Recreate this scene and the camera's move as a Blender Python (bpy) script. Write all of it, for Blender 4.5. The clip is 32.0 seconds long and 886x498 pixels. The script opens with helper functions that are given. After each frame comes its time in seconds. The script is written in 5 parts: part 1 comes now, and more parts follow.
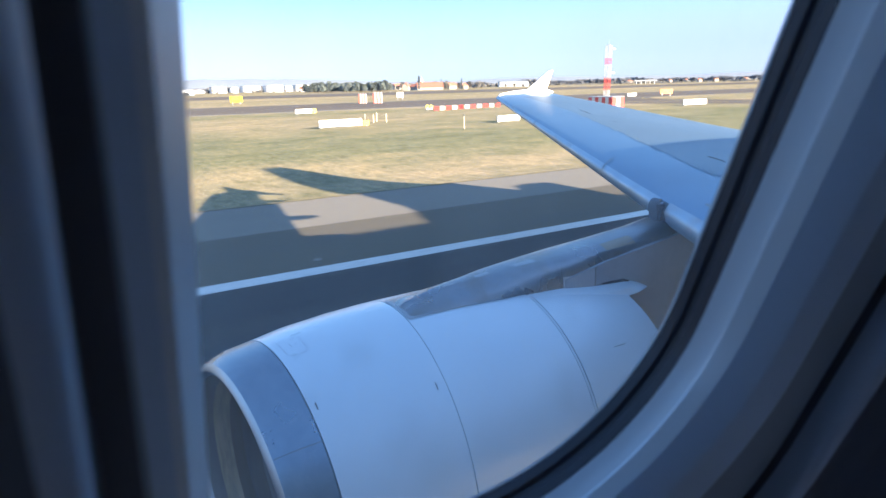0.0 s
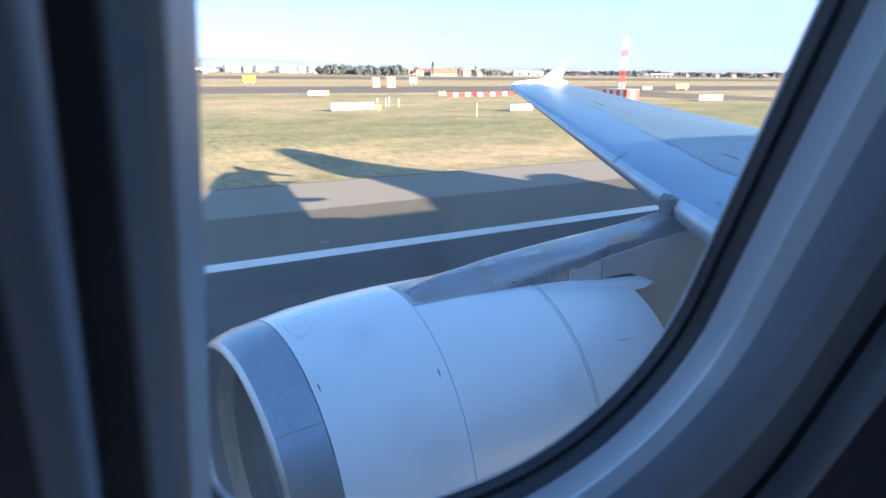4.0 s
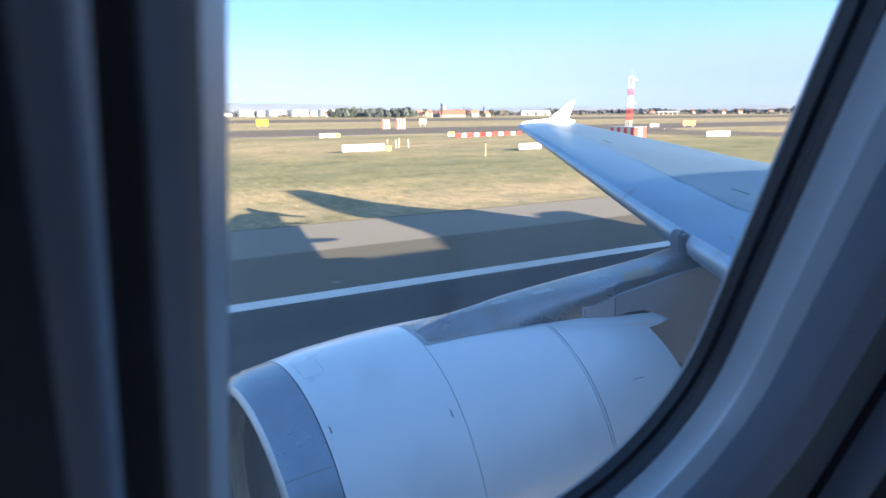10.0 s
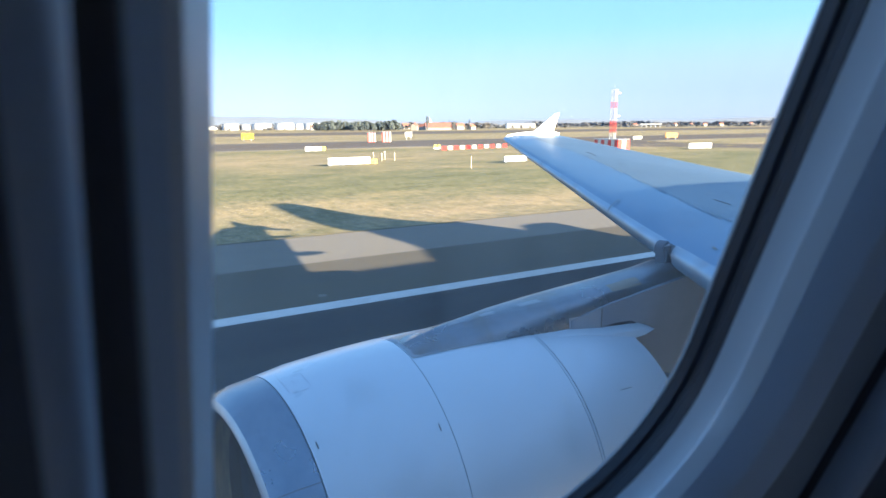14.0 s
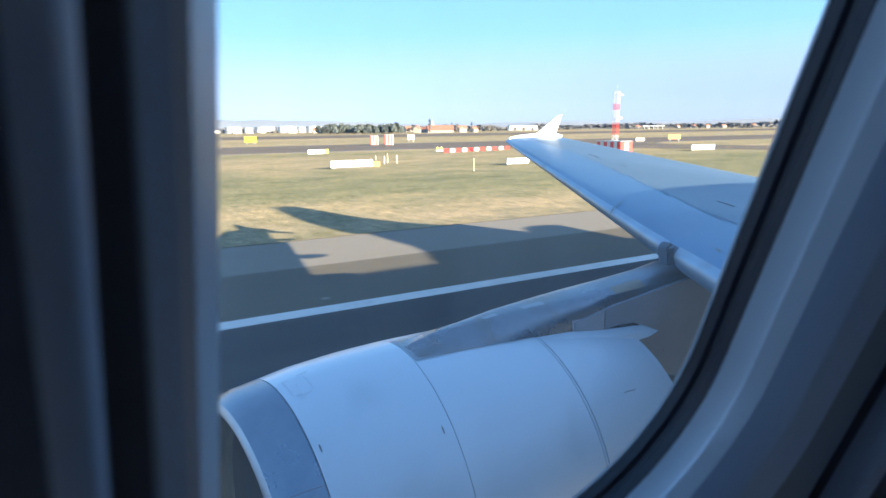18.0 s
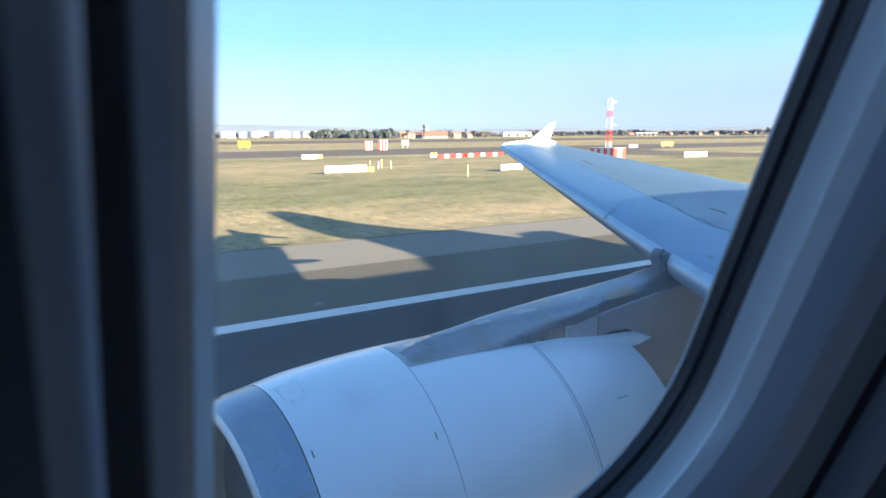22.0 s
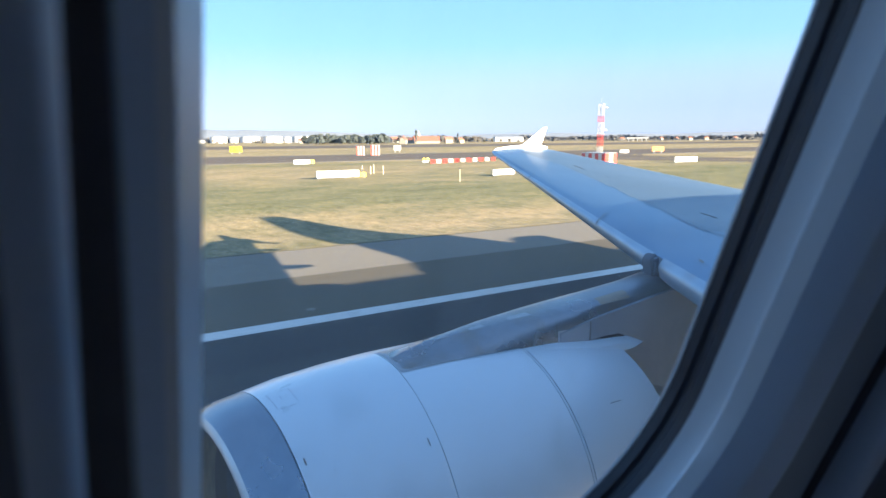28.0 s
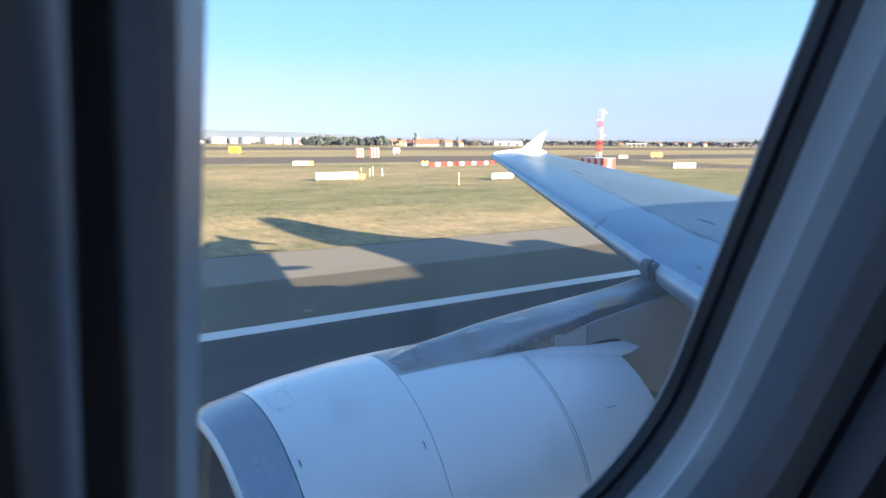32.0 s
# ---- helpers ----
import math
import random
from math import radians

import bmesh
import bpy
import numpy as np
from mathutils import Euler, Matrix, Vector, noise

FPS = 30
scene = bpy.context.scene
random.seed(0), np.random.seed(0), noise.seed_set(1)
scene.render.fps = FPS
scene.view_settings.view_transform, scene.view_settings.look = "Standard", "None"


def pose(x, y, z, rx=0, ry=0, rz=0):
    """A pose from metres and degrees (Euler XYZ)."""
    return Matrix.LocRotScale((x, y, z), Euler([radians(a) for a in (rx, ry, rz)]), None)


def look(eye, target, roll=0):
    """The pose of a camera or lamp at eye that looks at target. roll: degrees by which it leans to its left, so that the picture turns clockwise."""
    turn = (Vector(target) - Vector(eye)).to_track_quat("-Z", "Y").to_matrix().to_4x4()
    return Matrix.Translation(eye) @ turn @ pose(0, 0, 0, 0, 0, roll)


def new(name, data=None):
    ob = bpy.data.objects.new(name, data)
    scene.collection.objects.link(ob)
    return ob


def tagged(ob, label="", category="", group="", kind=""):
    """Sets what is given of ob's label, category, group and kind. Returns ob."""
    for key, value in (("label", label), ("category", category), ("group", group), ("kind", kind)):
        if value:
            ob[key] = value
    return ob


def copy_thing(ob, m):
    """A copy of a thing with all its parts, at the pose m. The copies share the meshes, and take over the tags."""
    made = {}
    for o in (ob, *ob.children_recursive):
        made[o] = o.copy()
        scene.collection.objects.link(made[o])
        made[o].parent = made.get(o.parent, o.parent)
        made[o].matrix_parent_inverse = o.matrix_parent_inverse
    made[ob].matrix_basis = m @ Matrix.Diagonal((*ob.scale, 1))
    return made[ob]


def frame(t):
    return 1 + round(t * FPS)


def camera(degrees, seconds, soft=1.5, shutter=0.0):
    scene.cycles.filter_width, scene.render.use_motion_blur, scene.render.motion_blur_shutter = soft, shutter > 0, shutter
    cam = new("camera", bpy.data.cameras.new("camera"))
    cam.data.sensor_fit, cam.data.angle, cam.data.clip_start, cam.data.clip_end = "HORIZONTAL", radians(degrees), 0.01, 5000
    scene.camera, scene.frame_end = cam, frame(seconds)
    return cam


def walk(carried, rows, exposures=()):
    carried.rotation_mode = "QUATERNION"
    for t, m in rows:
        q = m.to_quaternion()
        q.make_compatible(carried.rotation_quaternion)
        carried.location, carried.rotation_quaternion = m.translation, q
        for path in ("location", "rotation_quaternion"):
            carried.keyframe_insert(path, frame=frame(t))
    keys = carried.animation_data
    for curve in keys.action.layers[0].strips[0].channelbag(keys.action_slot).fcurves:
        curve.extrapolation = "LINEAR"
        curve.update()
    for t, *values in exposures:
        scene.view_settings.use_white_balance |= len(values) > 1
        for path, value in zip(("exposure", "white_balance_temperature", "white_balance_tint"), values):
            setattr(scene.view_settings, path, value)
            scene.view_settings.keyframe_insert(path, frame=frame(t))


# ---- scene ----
cam = camera(74.0, 32.0, soft=1.5)
cam.data.dof.use_dof = True
cam.data.dof.focus_distance = 14.0
cam.data.dof.aperture_fstop = 11.0

# seconds, place in metres, turn in degrees
PATH = [
    (0.0, 0.0047, 1.6987, 4.3979, 74.474, 1.286, -30.257),
    (0.5, 0.0061, 1.6996, 4.3986, 75.145, 1.744, -29.942),
    (1.0, 0.0075, 1.7004, 4.3994, 75.554, 0.669, -30.918),
    (1.5, 0.0066, 1.7003, 4.3995, 74.524, 0.781, -30.753),
    (2.0, 0.0057, 1.7002, 4.3996, 73.816, 0.235, -29.895),
    (2.5, 0.0060, 1.7021, 4.3936, 73.449, -0.450, -29.599),
    (3.0, 0.0062, 1.7041, 4.3876, 71.173, -0.267, -30.005),
    (3.5, 0.0056, 1.7027, 4.3921, 73.016, -0.952, -29.096),
    (4.0, 0.0050, 1.7013, 4.3966, 73.251, -0.638, -28.968),
    (4.5, 0.0051, 1.7011, 4.3971, 74.547, 0.039, -28.651),
    (6.5, 0.0053, 1.7000, 4.3993, 75.382, 0.155, -28.866),
    (7.0, 0.0054, 1.6998, 4.3998, 76.415, 0.229, -28.881),
    (7.5, 0.0039, 1.6996, 4.3997, 77.828, 0.801, -28.597),
    (8.0, 0.0024, 1.6995, 4.3996, 77.929, 1.089, -27.617),
    (8.5, 0.0023, 1.6993, 4.4007, 77.203, 0.867, -27.449),
    (9.0, 0.0021, 1.6992, 4.4018, 76.756, -0.180, -27.745),
    (9.5, 0.0022, 1.6995, 4.4007, 76.932, 0.528, -28.203),
    (10.0, 0.0023, 1.6998, 4.3995, 77.003, 0.297, -28.135),
    (10.5, 0.0029, 1.7002, 4.3998, 76.755, 0.248, -28.080),
    (11.0, 0.0035, 1.7006, 4.4001, 76.154, -0.499, -28.508),
    (11.5, 0.0034, 1.7004, 4.4001, 76.388, 0.028, -29.241),
    (12.0, 0.0032, 1.7002, 4.4000, 77.391, 0.797, -29.171),
    (12.5, 0.0032, 1.7010, 4.4009, 76.471, 1.150, -29.830),
    (13.0, 0.0031, 1.7019, 4.4018, 78.973, 0.247, -30.232),
    (13.5, 0.0028, 1.7009, 4.4006, 78.675, 0.266, -29.861),
    (14.0, 0.0024, 1.6999, 4.3993, 78.200, 0.443, -29.500),
    (14.5, 0.0024, 1.6999, 4.3995, 78.858, 0.318, -29.319),
    (16.5, 0.0023, 1.7000, 4.4000, 78.685, 0.336, -29.333),
    (17.0, 0.0023, 1.7000, 4.4001, 79.469, 0.211, -29.354),
    (17.5, 0.0021, 1.7004, 4.3998, 79.065, 0.548, -29.290),
    (18.0, 0.0019, 1.7008, 4.3994, 78.443, 0.653, -29.268),
    (18.5, 0.0017, 1.7013, 4.3991, 78.266, 0.957, -28.719),
    (19.0, 0.0015, 1.7017, 4.3987, 78.847, 0.666, -29.331),
    (19.5, 0.0016, 1.7011, 4.3995, 79.073, 0.598, -29.651),
    (20.0, 0.0016, 1.7005, 4.4004, 79.067, 0.351, -29.574),
    (20.5, 0.0015, 1.7007, 4.4006, 79.119, 0.149, -29.792),
    (21.0, 0.0014, 1.7010, 4.4009, 78.975, 0.534, -29.856),
    (21.5, 0.0012, 1.7006, 4.4004, 78.593, 0.569, -29.772),
    (22.0, 0.0010, 1.7001, 4.3998, 78.978, 0.324, -29.825),
    (22.5, 0.0013, 1.7013, 4.3992, 79.000, 0.284, -29.785),
    (23.0, 0.0015, 1.7025, 4.3985, 79.265, 0.609, -29.608),
    (23.5, 0.0017, 1.7019, 4.3998, 79.031, 0.066, -29.800),
    (24.0, 0.0019, 1.7013, 4.4011, 78.757, 0.276, -29.535),
    (24.5, 0.0020, 1.7012, 4.4011, 79.142, 0.262, -30.051),
    (25.0, 0.0021, 1.7011, 4.4011, 79.235, 0.129, -30.490),
    (25.5, 0.0021, 1.7011, 4.4015, 78.813, 0.199, -30.565),
    (27.5, 0.0022, 1.7011, 4.4034, 79.478, 0.039, -30.672),
    (28.0, 0.0023, 1.7011, 4.4039, 79.453, 0.334, -30.582),
    (28.5, 0.0022, 1.7008, 4.4042, 79.044, 0.413, -30.805),
    (29.0, 0.0022, 1.7005, 4.4044, 78.461, 0.311, -30.523),
    (29.5, 0.0022, 1.7003, 4.4046, 77.991, 0.257, -30.398),
    (30.0, 0.0022, 1.7000, 4.4049, 78.437, 0.289, -30.417),
    (30.5, 0.0022, 1.6997, 4.4051, 78.725, 0.139, -30.311),
    (31.0, 0.0022, 1.6994, 4.4054, 79.075, 0.259, -30.602),
    (31.5, 0.0020, 1.7001, 4.4033, 78.967, 0.156, -30.671),
    (32.0, 0.0018, 1.7008, 4.4013, 79.755, -0.394, -30.650),
]
walk(cam, [(r[0], pose(*r[1:])) for r in PATH], exposures=[(0.0, 2.63, 6300, 11), (2.0, 2.66, 6300, 11), (3.0, 2.77, 6300, 11), (4.5, 2.77, 6300, 11), (7.0, 2.58, 6300, 10), (12.0, 2.55, 6300, 9), (13.0, 2.53, 6300, 7), (18.0, 2.50, 6300, 6), (25.0, 2.50, 6340, 6), (28.0, 2.48, 6560, 7), (32.0, 2.46, 6620, 8)])

# ---------------------------------------------------------------- world, sun
SUN_WAY = Vector((-1.51, 3.15, -1.0))
world = bpy.data.worlds.new("sky")
scene.world = world
world.use_nodes = True
wn = world.node_tree.nodes
sky = wn.new("ShaderNodeTexSky")
sky.sky_type = "NISHITA"
sky.sun_disc = False
sky.sun_elevation = math.atan2(1.0, math.hypot(1.51, 3.15))
sky.sun_rotation = math.atan2(1.51, -3.15)
sky.air_density, sky.dust_density, sky.ozone_density = 0.5, 0.55, 3.0
wn["Background"].inputs["Strength"].default_value = 0.09
# winter haze: pale along the horizon, a greyer layer aft, clear blue higher up
wl = world.node_tree.links
way, split, low_sky, aft = wn.new("ShaderNodeTexCoord"), wn.new("ShaderNodeSeparateXYZ"), wn.new("ShaderNodeValToRGB"), wn.new("ShaderNodeMapRange")
wl.new(way.outputs["Generated"], split.inputs[0])
wl.new(split.outputs["Z"], low_sky.inputs[0])
stops = low_sky.color_ramp.elements
stops[0].position, stops[0].color = 0.0, (1.46, 1.54, 2.22, 1)
stops[1].position, stops[1].color = 0.55, (0.66, 1.22, 2.20, 1)
for at, tone in ((0.035, (1.56, 1.64, 2.36, 1)), (0.085, (1.46, 1.76, 2.54, 1)), (0.15, (0.94, 1.76, 2.60, 1)), (0.26, (0.76, 1.62, 2.58, 1))):
    stops.new(at).color = tone
smoke = wn.new("ShaderNodeValToRGB")
wl.new(split.outputs["Z"], smoke.inputs[0])
puff = smoke.color_ramp.elements
puff[0].position, puff[0].color = 0.0, (0.70, 0.70, 0.70, 1)
puff[1].position, puff[1].color = 0.125, (0, 0, 0, 1)
puff.new(0.05).color = (0.76, 0.76, 0.76, 1)
aft.inputs[1].default_value, aft.inputs[2].default_value = 0.32, 0.85
wl.new(split.outputs["X"], aft.inputs[0])
amount, layer_mix, haze = wn.new("ShaderNodeMath"), wn.new("ShaderNodeMix"), wn.new("ShaderNodeMix")
amount.operation = "MULTIPLY"
wl.new(smoke.outputs[0], amount.inputs[0])
wl.new(aft.outputs[0], amount.inputs[1])
layer_mix.data_type = haze.data_type = "RGBA"
layer_mix.inputs[7].default_value = (1.06, 1.16, 1.74, 1)
wl.new(amount.outputs[0], layer_mix.inputs[0])
wl.new(low_sky.outputs[0], layer_mix.inputs[6])
haze.inputs[0].default_value = 0.80
wl.new(sky.outputs[0], haze.inputs[6])
wl.new(layer_mix.outputs[2], haze.inputs[7])
wl.new(haze.outputs[2], wn["Background"].inputs["Color"])

sun_data = bpy.data.lights.new("sun", "SUN")
sun_data.energy, sun_data.angle, sun_data.color = 5.0, radians(0.53), (1.0, 0.81, 0.57)
sun = new("sun", sun_data)
sun.matrix_world = look(-60 * SUN_WAY, (0, 0, 0))


# ---------------------------------------------------------------- materials
def material(name, a, b=None, rough=0.6, metal=0.0, scale=4.0, fine=60.0, bump=0.0, stretch=(1, 1, 1), mix=0.5, space="Object",
             dirt=None, dirt_scale=0.7, dirt_at=0.62, coat=0.0, per_object=0.0, rough_var=0.12, spec=0.5):
    """Two colours mixed by noise at two scales, with fine relief and optional stains."""
    m = bpy.data.materials.new(name)
    m.use_nodes = True
    n, l = m.node_tree.nodes, m.node_tree.links
    p = n["Principled BSDF"]
    p.inputs["Metallic"].default_value = metal
    p.inputs["Coat Weight"].default_value = coat
    p.inputs["Specular IOR Level"].default_value = spec
    p.inputs["Coat Roughness"].default_value = 0.22
    b = b or tuple(0.8 * c for c in a)
    tc, mp = n.new("ShaderNodeTexCoord"), n.new("ShaderNodeMapping")
    mp.inputs["Scale"].default_value = stretch
    l.new(tc.outputs[space], mp.inputs[0])
    n1, n2 = n.new("ShaderNodeTexNoise"), n.new("ShaderNodeTexNoise")
    for nn, s in ((n1, scale), (n2, fine)):
        nn.inputs["Scale"].default_value, nn.inputs["Detail"].default_value = s, 5.0
        l.new(mp.outputs[0], nn.inputs["Vector"])
    add = n.new("ShaderNodeMix")
    add.data_type = "FLOAT"
    add.inputs[0].default_value = 0.4
    l.new(n1.outputs["Fac"], add.inputs[2])
    l.new(n2.outputs["Fac"], add.inputs[3])
    ramp = n.new("ShaderNodeValToRGB")
    ramp.color_ramp.elements[0].position, ramp.color_ramp.elements[1].position = 0.5 - 0.3 * mix, 0.5 + 0.3 * mix
    ramp.color_ramp.elements[0].color, ramp.color_ramp.elements[1].color = (*a, 1), (*b, 1)
    l.new(add.outputs[0], ramp.inputs[0])
    colour = ramp.outputs[0]
    if dirt:
        n3, r3, mx = n.new("ShaderNodeTexNoise"), n.new("ShaderNodeValToRGB"), n.new("ShaderNodeMix")
        n3.inputs["Scale"].default_value, n3.inputs["Detail"].default_value = dirt_scale, 8.0
        l.new(mp.outputs[0], n3.inputs["Vector"])
        r3.color_ramp.elements[0].position, r3.color_ramp.elements[1].position = dirt_at - 0.1, dirt_at + 0.14
        l.new(n3.outputs["Fac"], r3.inputs[0])
        mx.data_type = "RGBA"
        mx.inputs[7].default_value = (*dirt, 1)
        l.new(r3.outputs[0], mx.inputs[0])
        l.new(colour, mx.inputs[6])
        colour = mx.outputs[2]
    if per_object:
        oi, hv, mr = n.new("ShaderNodeObjectInfo"), n.new("ShaderNodeHueSaturation"), n.new("ShaderNodeMapRange")
        mr.inputs[3].default_value, mr.inputs[4].default_value = 1 - per_object, 1 + per_object
        l.new(oi.outputs["Random"], mr.inputs[0])
        l.new(mr.outputs[0], hv.inputs["Value"])
        l.new(colour, hv.inputs["Color"])
        colour = hv.outputs[0]
    l.new(colour, p.inputs["Base Color"])
    rr = n.new("ShaderNodeMapRange")
    rr.inputs[3].default_value, rr.inputs[4].default_value = max(0.03, rough - rough_var), min(1.0, rough + rough_var)
    l.new(n1.outputs["Fac"], rr.inputs[0])
    l.new(rr.outputs[0], p.inputs["Roughness"])
    if bump:
        bp = n.new("ShaderNodeBump")
        bp.inputs["Strength"].default_value, bp.inputs["Distance"].default_value = 1.0, bump
        l.new(n2.outputs["Fac"], bp.inputs["Height"])
        l.new(bp.outputs[0], p.inputs["Normal"])
    return m


M = {}
M["white_paint"] = material("white_aircraft_paint", (0.80, 0.81, 0.82), (0.72, 0.74, 0.76), 0.32, scale=1.5, fine=14, mix=1.5, coat=0.3,
                            dirt=(0.60, 0.62, 0.64), dirt_scale=0.9, dirt_at=0.66)
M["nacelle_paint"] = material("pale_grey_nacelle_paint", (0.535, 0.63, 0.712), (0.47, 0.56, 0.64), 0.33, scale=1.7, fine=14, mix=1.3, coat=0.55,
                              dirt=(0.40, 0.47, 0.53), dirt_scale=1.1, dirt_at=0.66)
# The reflected sky's blue is put into the grey wing's base colour.
M["wing_grey"] = material("sky_tinted_wing_paint", (0.172, 0.282, 0.41), (0.146, 0.245, 0.36), 0.42, metal=1.0, scale=0.8, fine=9, mix=1.4, stretch=(0.5, 0.25, 1), coat=0.1,
                          dirt=(0.15, 0.23, 0.33), dirt_scale=0.8, dirt_at=0.66)
M["wing_pale"] = material("pale_grey_spoiler_paint", (0.112, 0.174, 0.245), (0.096, 0.150, 0.212), 0.45, metal=0.6, scale=0.9, fine=9, mix=1.4, stretch=(0.5, 0.25, 1), dirt=(0.14, 0.195, 0.255), dirt_scale=1.1)
M["slat_metal"] = material("worn_grey_slat_metal", (0.33, 0.44, 0.56), (0.27, 0.36, 0.46), 0.45, metal=0.7, scale=2.5, fine=20, mix=1.3, dirt=(0.27, 0.31, 0.36), dirt_scale=2.0)
M["wing_joint"] = material("faded_wing_sealant", (0.11, 0.18, 0.265), (0.15, 0.24, 0.345), 0.45, scale=2.0, fine=9, mix=0.8)
M["wing_worn"] = material("worn_grey_wing_joint", (0.11, 0.12, 0.135), (0.16, 0.175, 0.19), 0.45, scale=3, fine=20, mix=1.0)
M["bare_metal"] = material("brushed_aluminium", (0.62, 0.64, 0.67), (0.48, 0.50, 0.54), 0.42, metal=1.0, scale=2.0, fine=25, mix=1.2, bump=0.0006)
M["lip_metal"] = material("polished_intake_lip", (0.235, 0.30, 0.375), (0.150, 0.205, 0.27), 0.30, metal=1.0, scale=2.8, fine=18, mix=1.1)
M["pylon_grey"] = material("grey_pylon_paint", (0.27, 0.315, 0.365), (0.22, 0.26, 0.305), 0.42, scale=2.2, fine=22, mix=1.3, dirt=(0.26, 0.25, 0.24), dirt_scale=1.4)
M["pylon_metal"] = material("titanium_pylon_panel", (0.235, 0.275, 0.325), (0.155, 0.185, 0.225), 0.30, metal=0.75, scale=2.5, fine=20, mix=1.2, dirt=(0.20, 0.17, 0.14), dirt_scale=1.8)
M["pylon_pale"] = material("pale_pylon_paint", (0.40, 0.44, 0.49), (0.33, 0.365, 0.41), 0.45, scale=5, fine=30, mix=1.3)
M["pylon_worn"] = material("brown_stained_panel", (0.30, 0.26, 0.21), (0.22, 0.19, 0.16), 0.5, metal=0.3, scale=3, fine=22, mix=1.2)
M["sooty"] = material("sooty_metal", (0.17, 0.165, 0.16), (0.115, 0.112, 0.108), 0.55, metal=0.3, scale=2.0, fine=18, mix=1.2)
M["pylon_rear"] = material("grey_rear_pylon_paint", (0.215, 0.265, 0.33), (0.15, 0.175, 0.215), 0.5, scale=2.0, fine=18, mix=1.0, dirt=(0.20, 0.205, 0.215), dirt_scale=1.2)
M["slat_end"] = material("grey_blue_slat_end", (0.070, 0.092, 0.130), (0.050, 0.066, 0.095), 0.6, scale=6, fine=50, mix=1.2)
M["stencil"] = material("faded_grey_stencil", (0.22, 0.28, 0.37), (0.36, 0.42, 0.50), 0.5, scale=30, fine=120, mix=1.0)
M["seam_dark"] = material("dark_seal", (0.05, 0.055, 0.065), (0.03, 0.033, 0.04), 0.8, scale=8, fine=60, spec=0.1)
M["liner"] = material("intake_liner", (0.22, 0.22, 0.23), (0.15, 0.15, 0.16), 0.55, scale=3, fine=120, bump=0.001)
# Cream and brown put a reflected streak into the throat's colours.
M["throat"] = material("streaked_intake_throat", (0.115, 0.115, 0.12), (0.07, 0.072, 0.078), 0.6, scale=1.4, fine=14, mix=1.2, stretch=(2.5, 0.7, 0.7), dirt=(0.20, 0.18, 0.15), dirt_scale=1.0)
M["throat_cream"] = material("cream_reflection_liner", (0.31, 0.255, 0.175), (0.10, 0.092, 0.082), 0.6, scale=2.4, fine=14, mix=0.7, stretch=(4.5, 0.6, 0.6), dirt=(0.34, 0.28, 0.19), dirt_scale=1.4, dirt_at=0.6)
M["throat_brown"] = material("brown_streak_liner", (0.105, 0.09, 0.072), (0.065, 0.06, 0.055), 0.6, scale=1.6, fine=14, mix=1.2, stretch=(3.0, 0.7, 0.7))
# Paler than the lip ring: the rim's highlight is put into the colour.
M["lip_highlight"] = material("pale_rim_highlight", (0.43, 0.475, 0.525), (0.32, 0.36, 0.41), 0.38, metal=1.0, scale=3.0, fine=20, mix=1.2)
M["titanium"] = material("fan_titanium", (0.42, 0.43, 0.45), (0.30, 0.31, 0.33), 0.35, metal=1.0, scale=4, fine=40)
M["tyre"] = material("tyre_rubber", (0.025, 0.025, 0.027), (0.04, 0.04, 0.042), 0.85, scale=6, fine=80, bump=0.001)
M["rubber"] = material("black_window_seal", (0.016, 0.023, 0.038), (0.024, 0.033, 0.054), 0.5, scale=20, fine=300, bump=0.0002)
# Near black, so that the recess's shade sits in the base colour.
M["slot"] = material("darkened_shade_slot", (0.040, 0.046, 0.068), (0.032, 0.037, 0.055), 0.7, scale=12, fine=200)
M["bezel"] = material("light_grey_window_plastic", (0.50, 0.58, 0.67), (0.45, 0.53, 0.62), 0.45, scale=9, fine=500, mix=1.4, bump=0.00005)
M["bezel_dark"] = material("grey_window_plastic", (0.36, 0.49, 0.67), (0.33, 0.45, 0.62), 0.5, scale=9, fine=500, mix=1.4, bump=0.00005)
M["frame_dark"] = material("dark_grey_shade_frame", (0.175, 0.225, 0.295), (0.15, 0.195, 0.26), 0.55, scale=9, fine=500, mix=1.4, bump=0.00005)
M["cabin_plastic"] = material("grey_cabin_panel", (0.78, 0.80, 0.82), (0.73, 0.75, 0.77), 0.6, scale=7, fine=400, mix=1.4, bump=0.0001)
# One panel in two colours: shade painted on the flat, light on the rim.
M["shaded_wall"] = material("shaded_wall_panel", (0.030, 0.042, 0.068), (0.025, 0.035, 0.056), 0.6, scale=7, fine=400, mix=1.4, bump=0.0001)
M["lit_rim"] = material("lit_panel_rim", (0.26, 0.325, 0.43), (0.225, 0.285, 0.38), 0.5, scale=7, fine=400, mix=1.4, bump=0.0001)
# Blue picked so that the unseen walls and floor bounce bluish light.
M["cabin_dark"] = material("blue_bounce_cloth", (0.13, 0.22, 0.42), (0.10, 0.17, 0.34), 0.9, scale=6, fine=200, bump=0.0005)
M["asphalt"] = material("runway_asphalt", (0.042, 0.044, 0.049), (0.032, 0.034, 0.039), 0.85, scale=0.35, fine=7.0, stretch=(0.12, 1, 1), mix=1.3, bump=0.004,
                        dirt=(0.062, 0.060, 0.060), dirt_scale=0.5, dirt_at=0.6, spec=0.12)
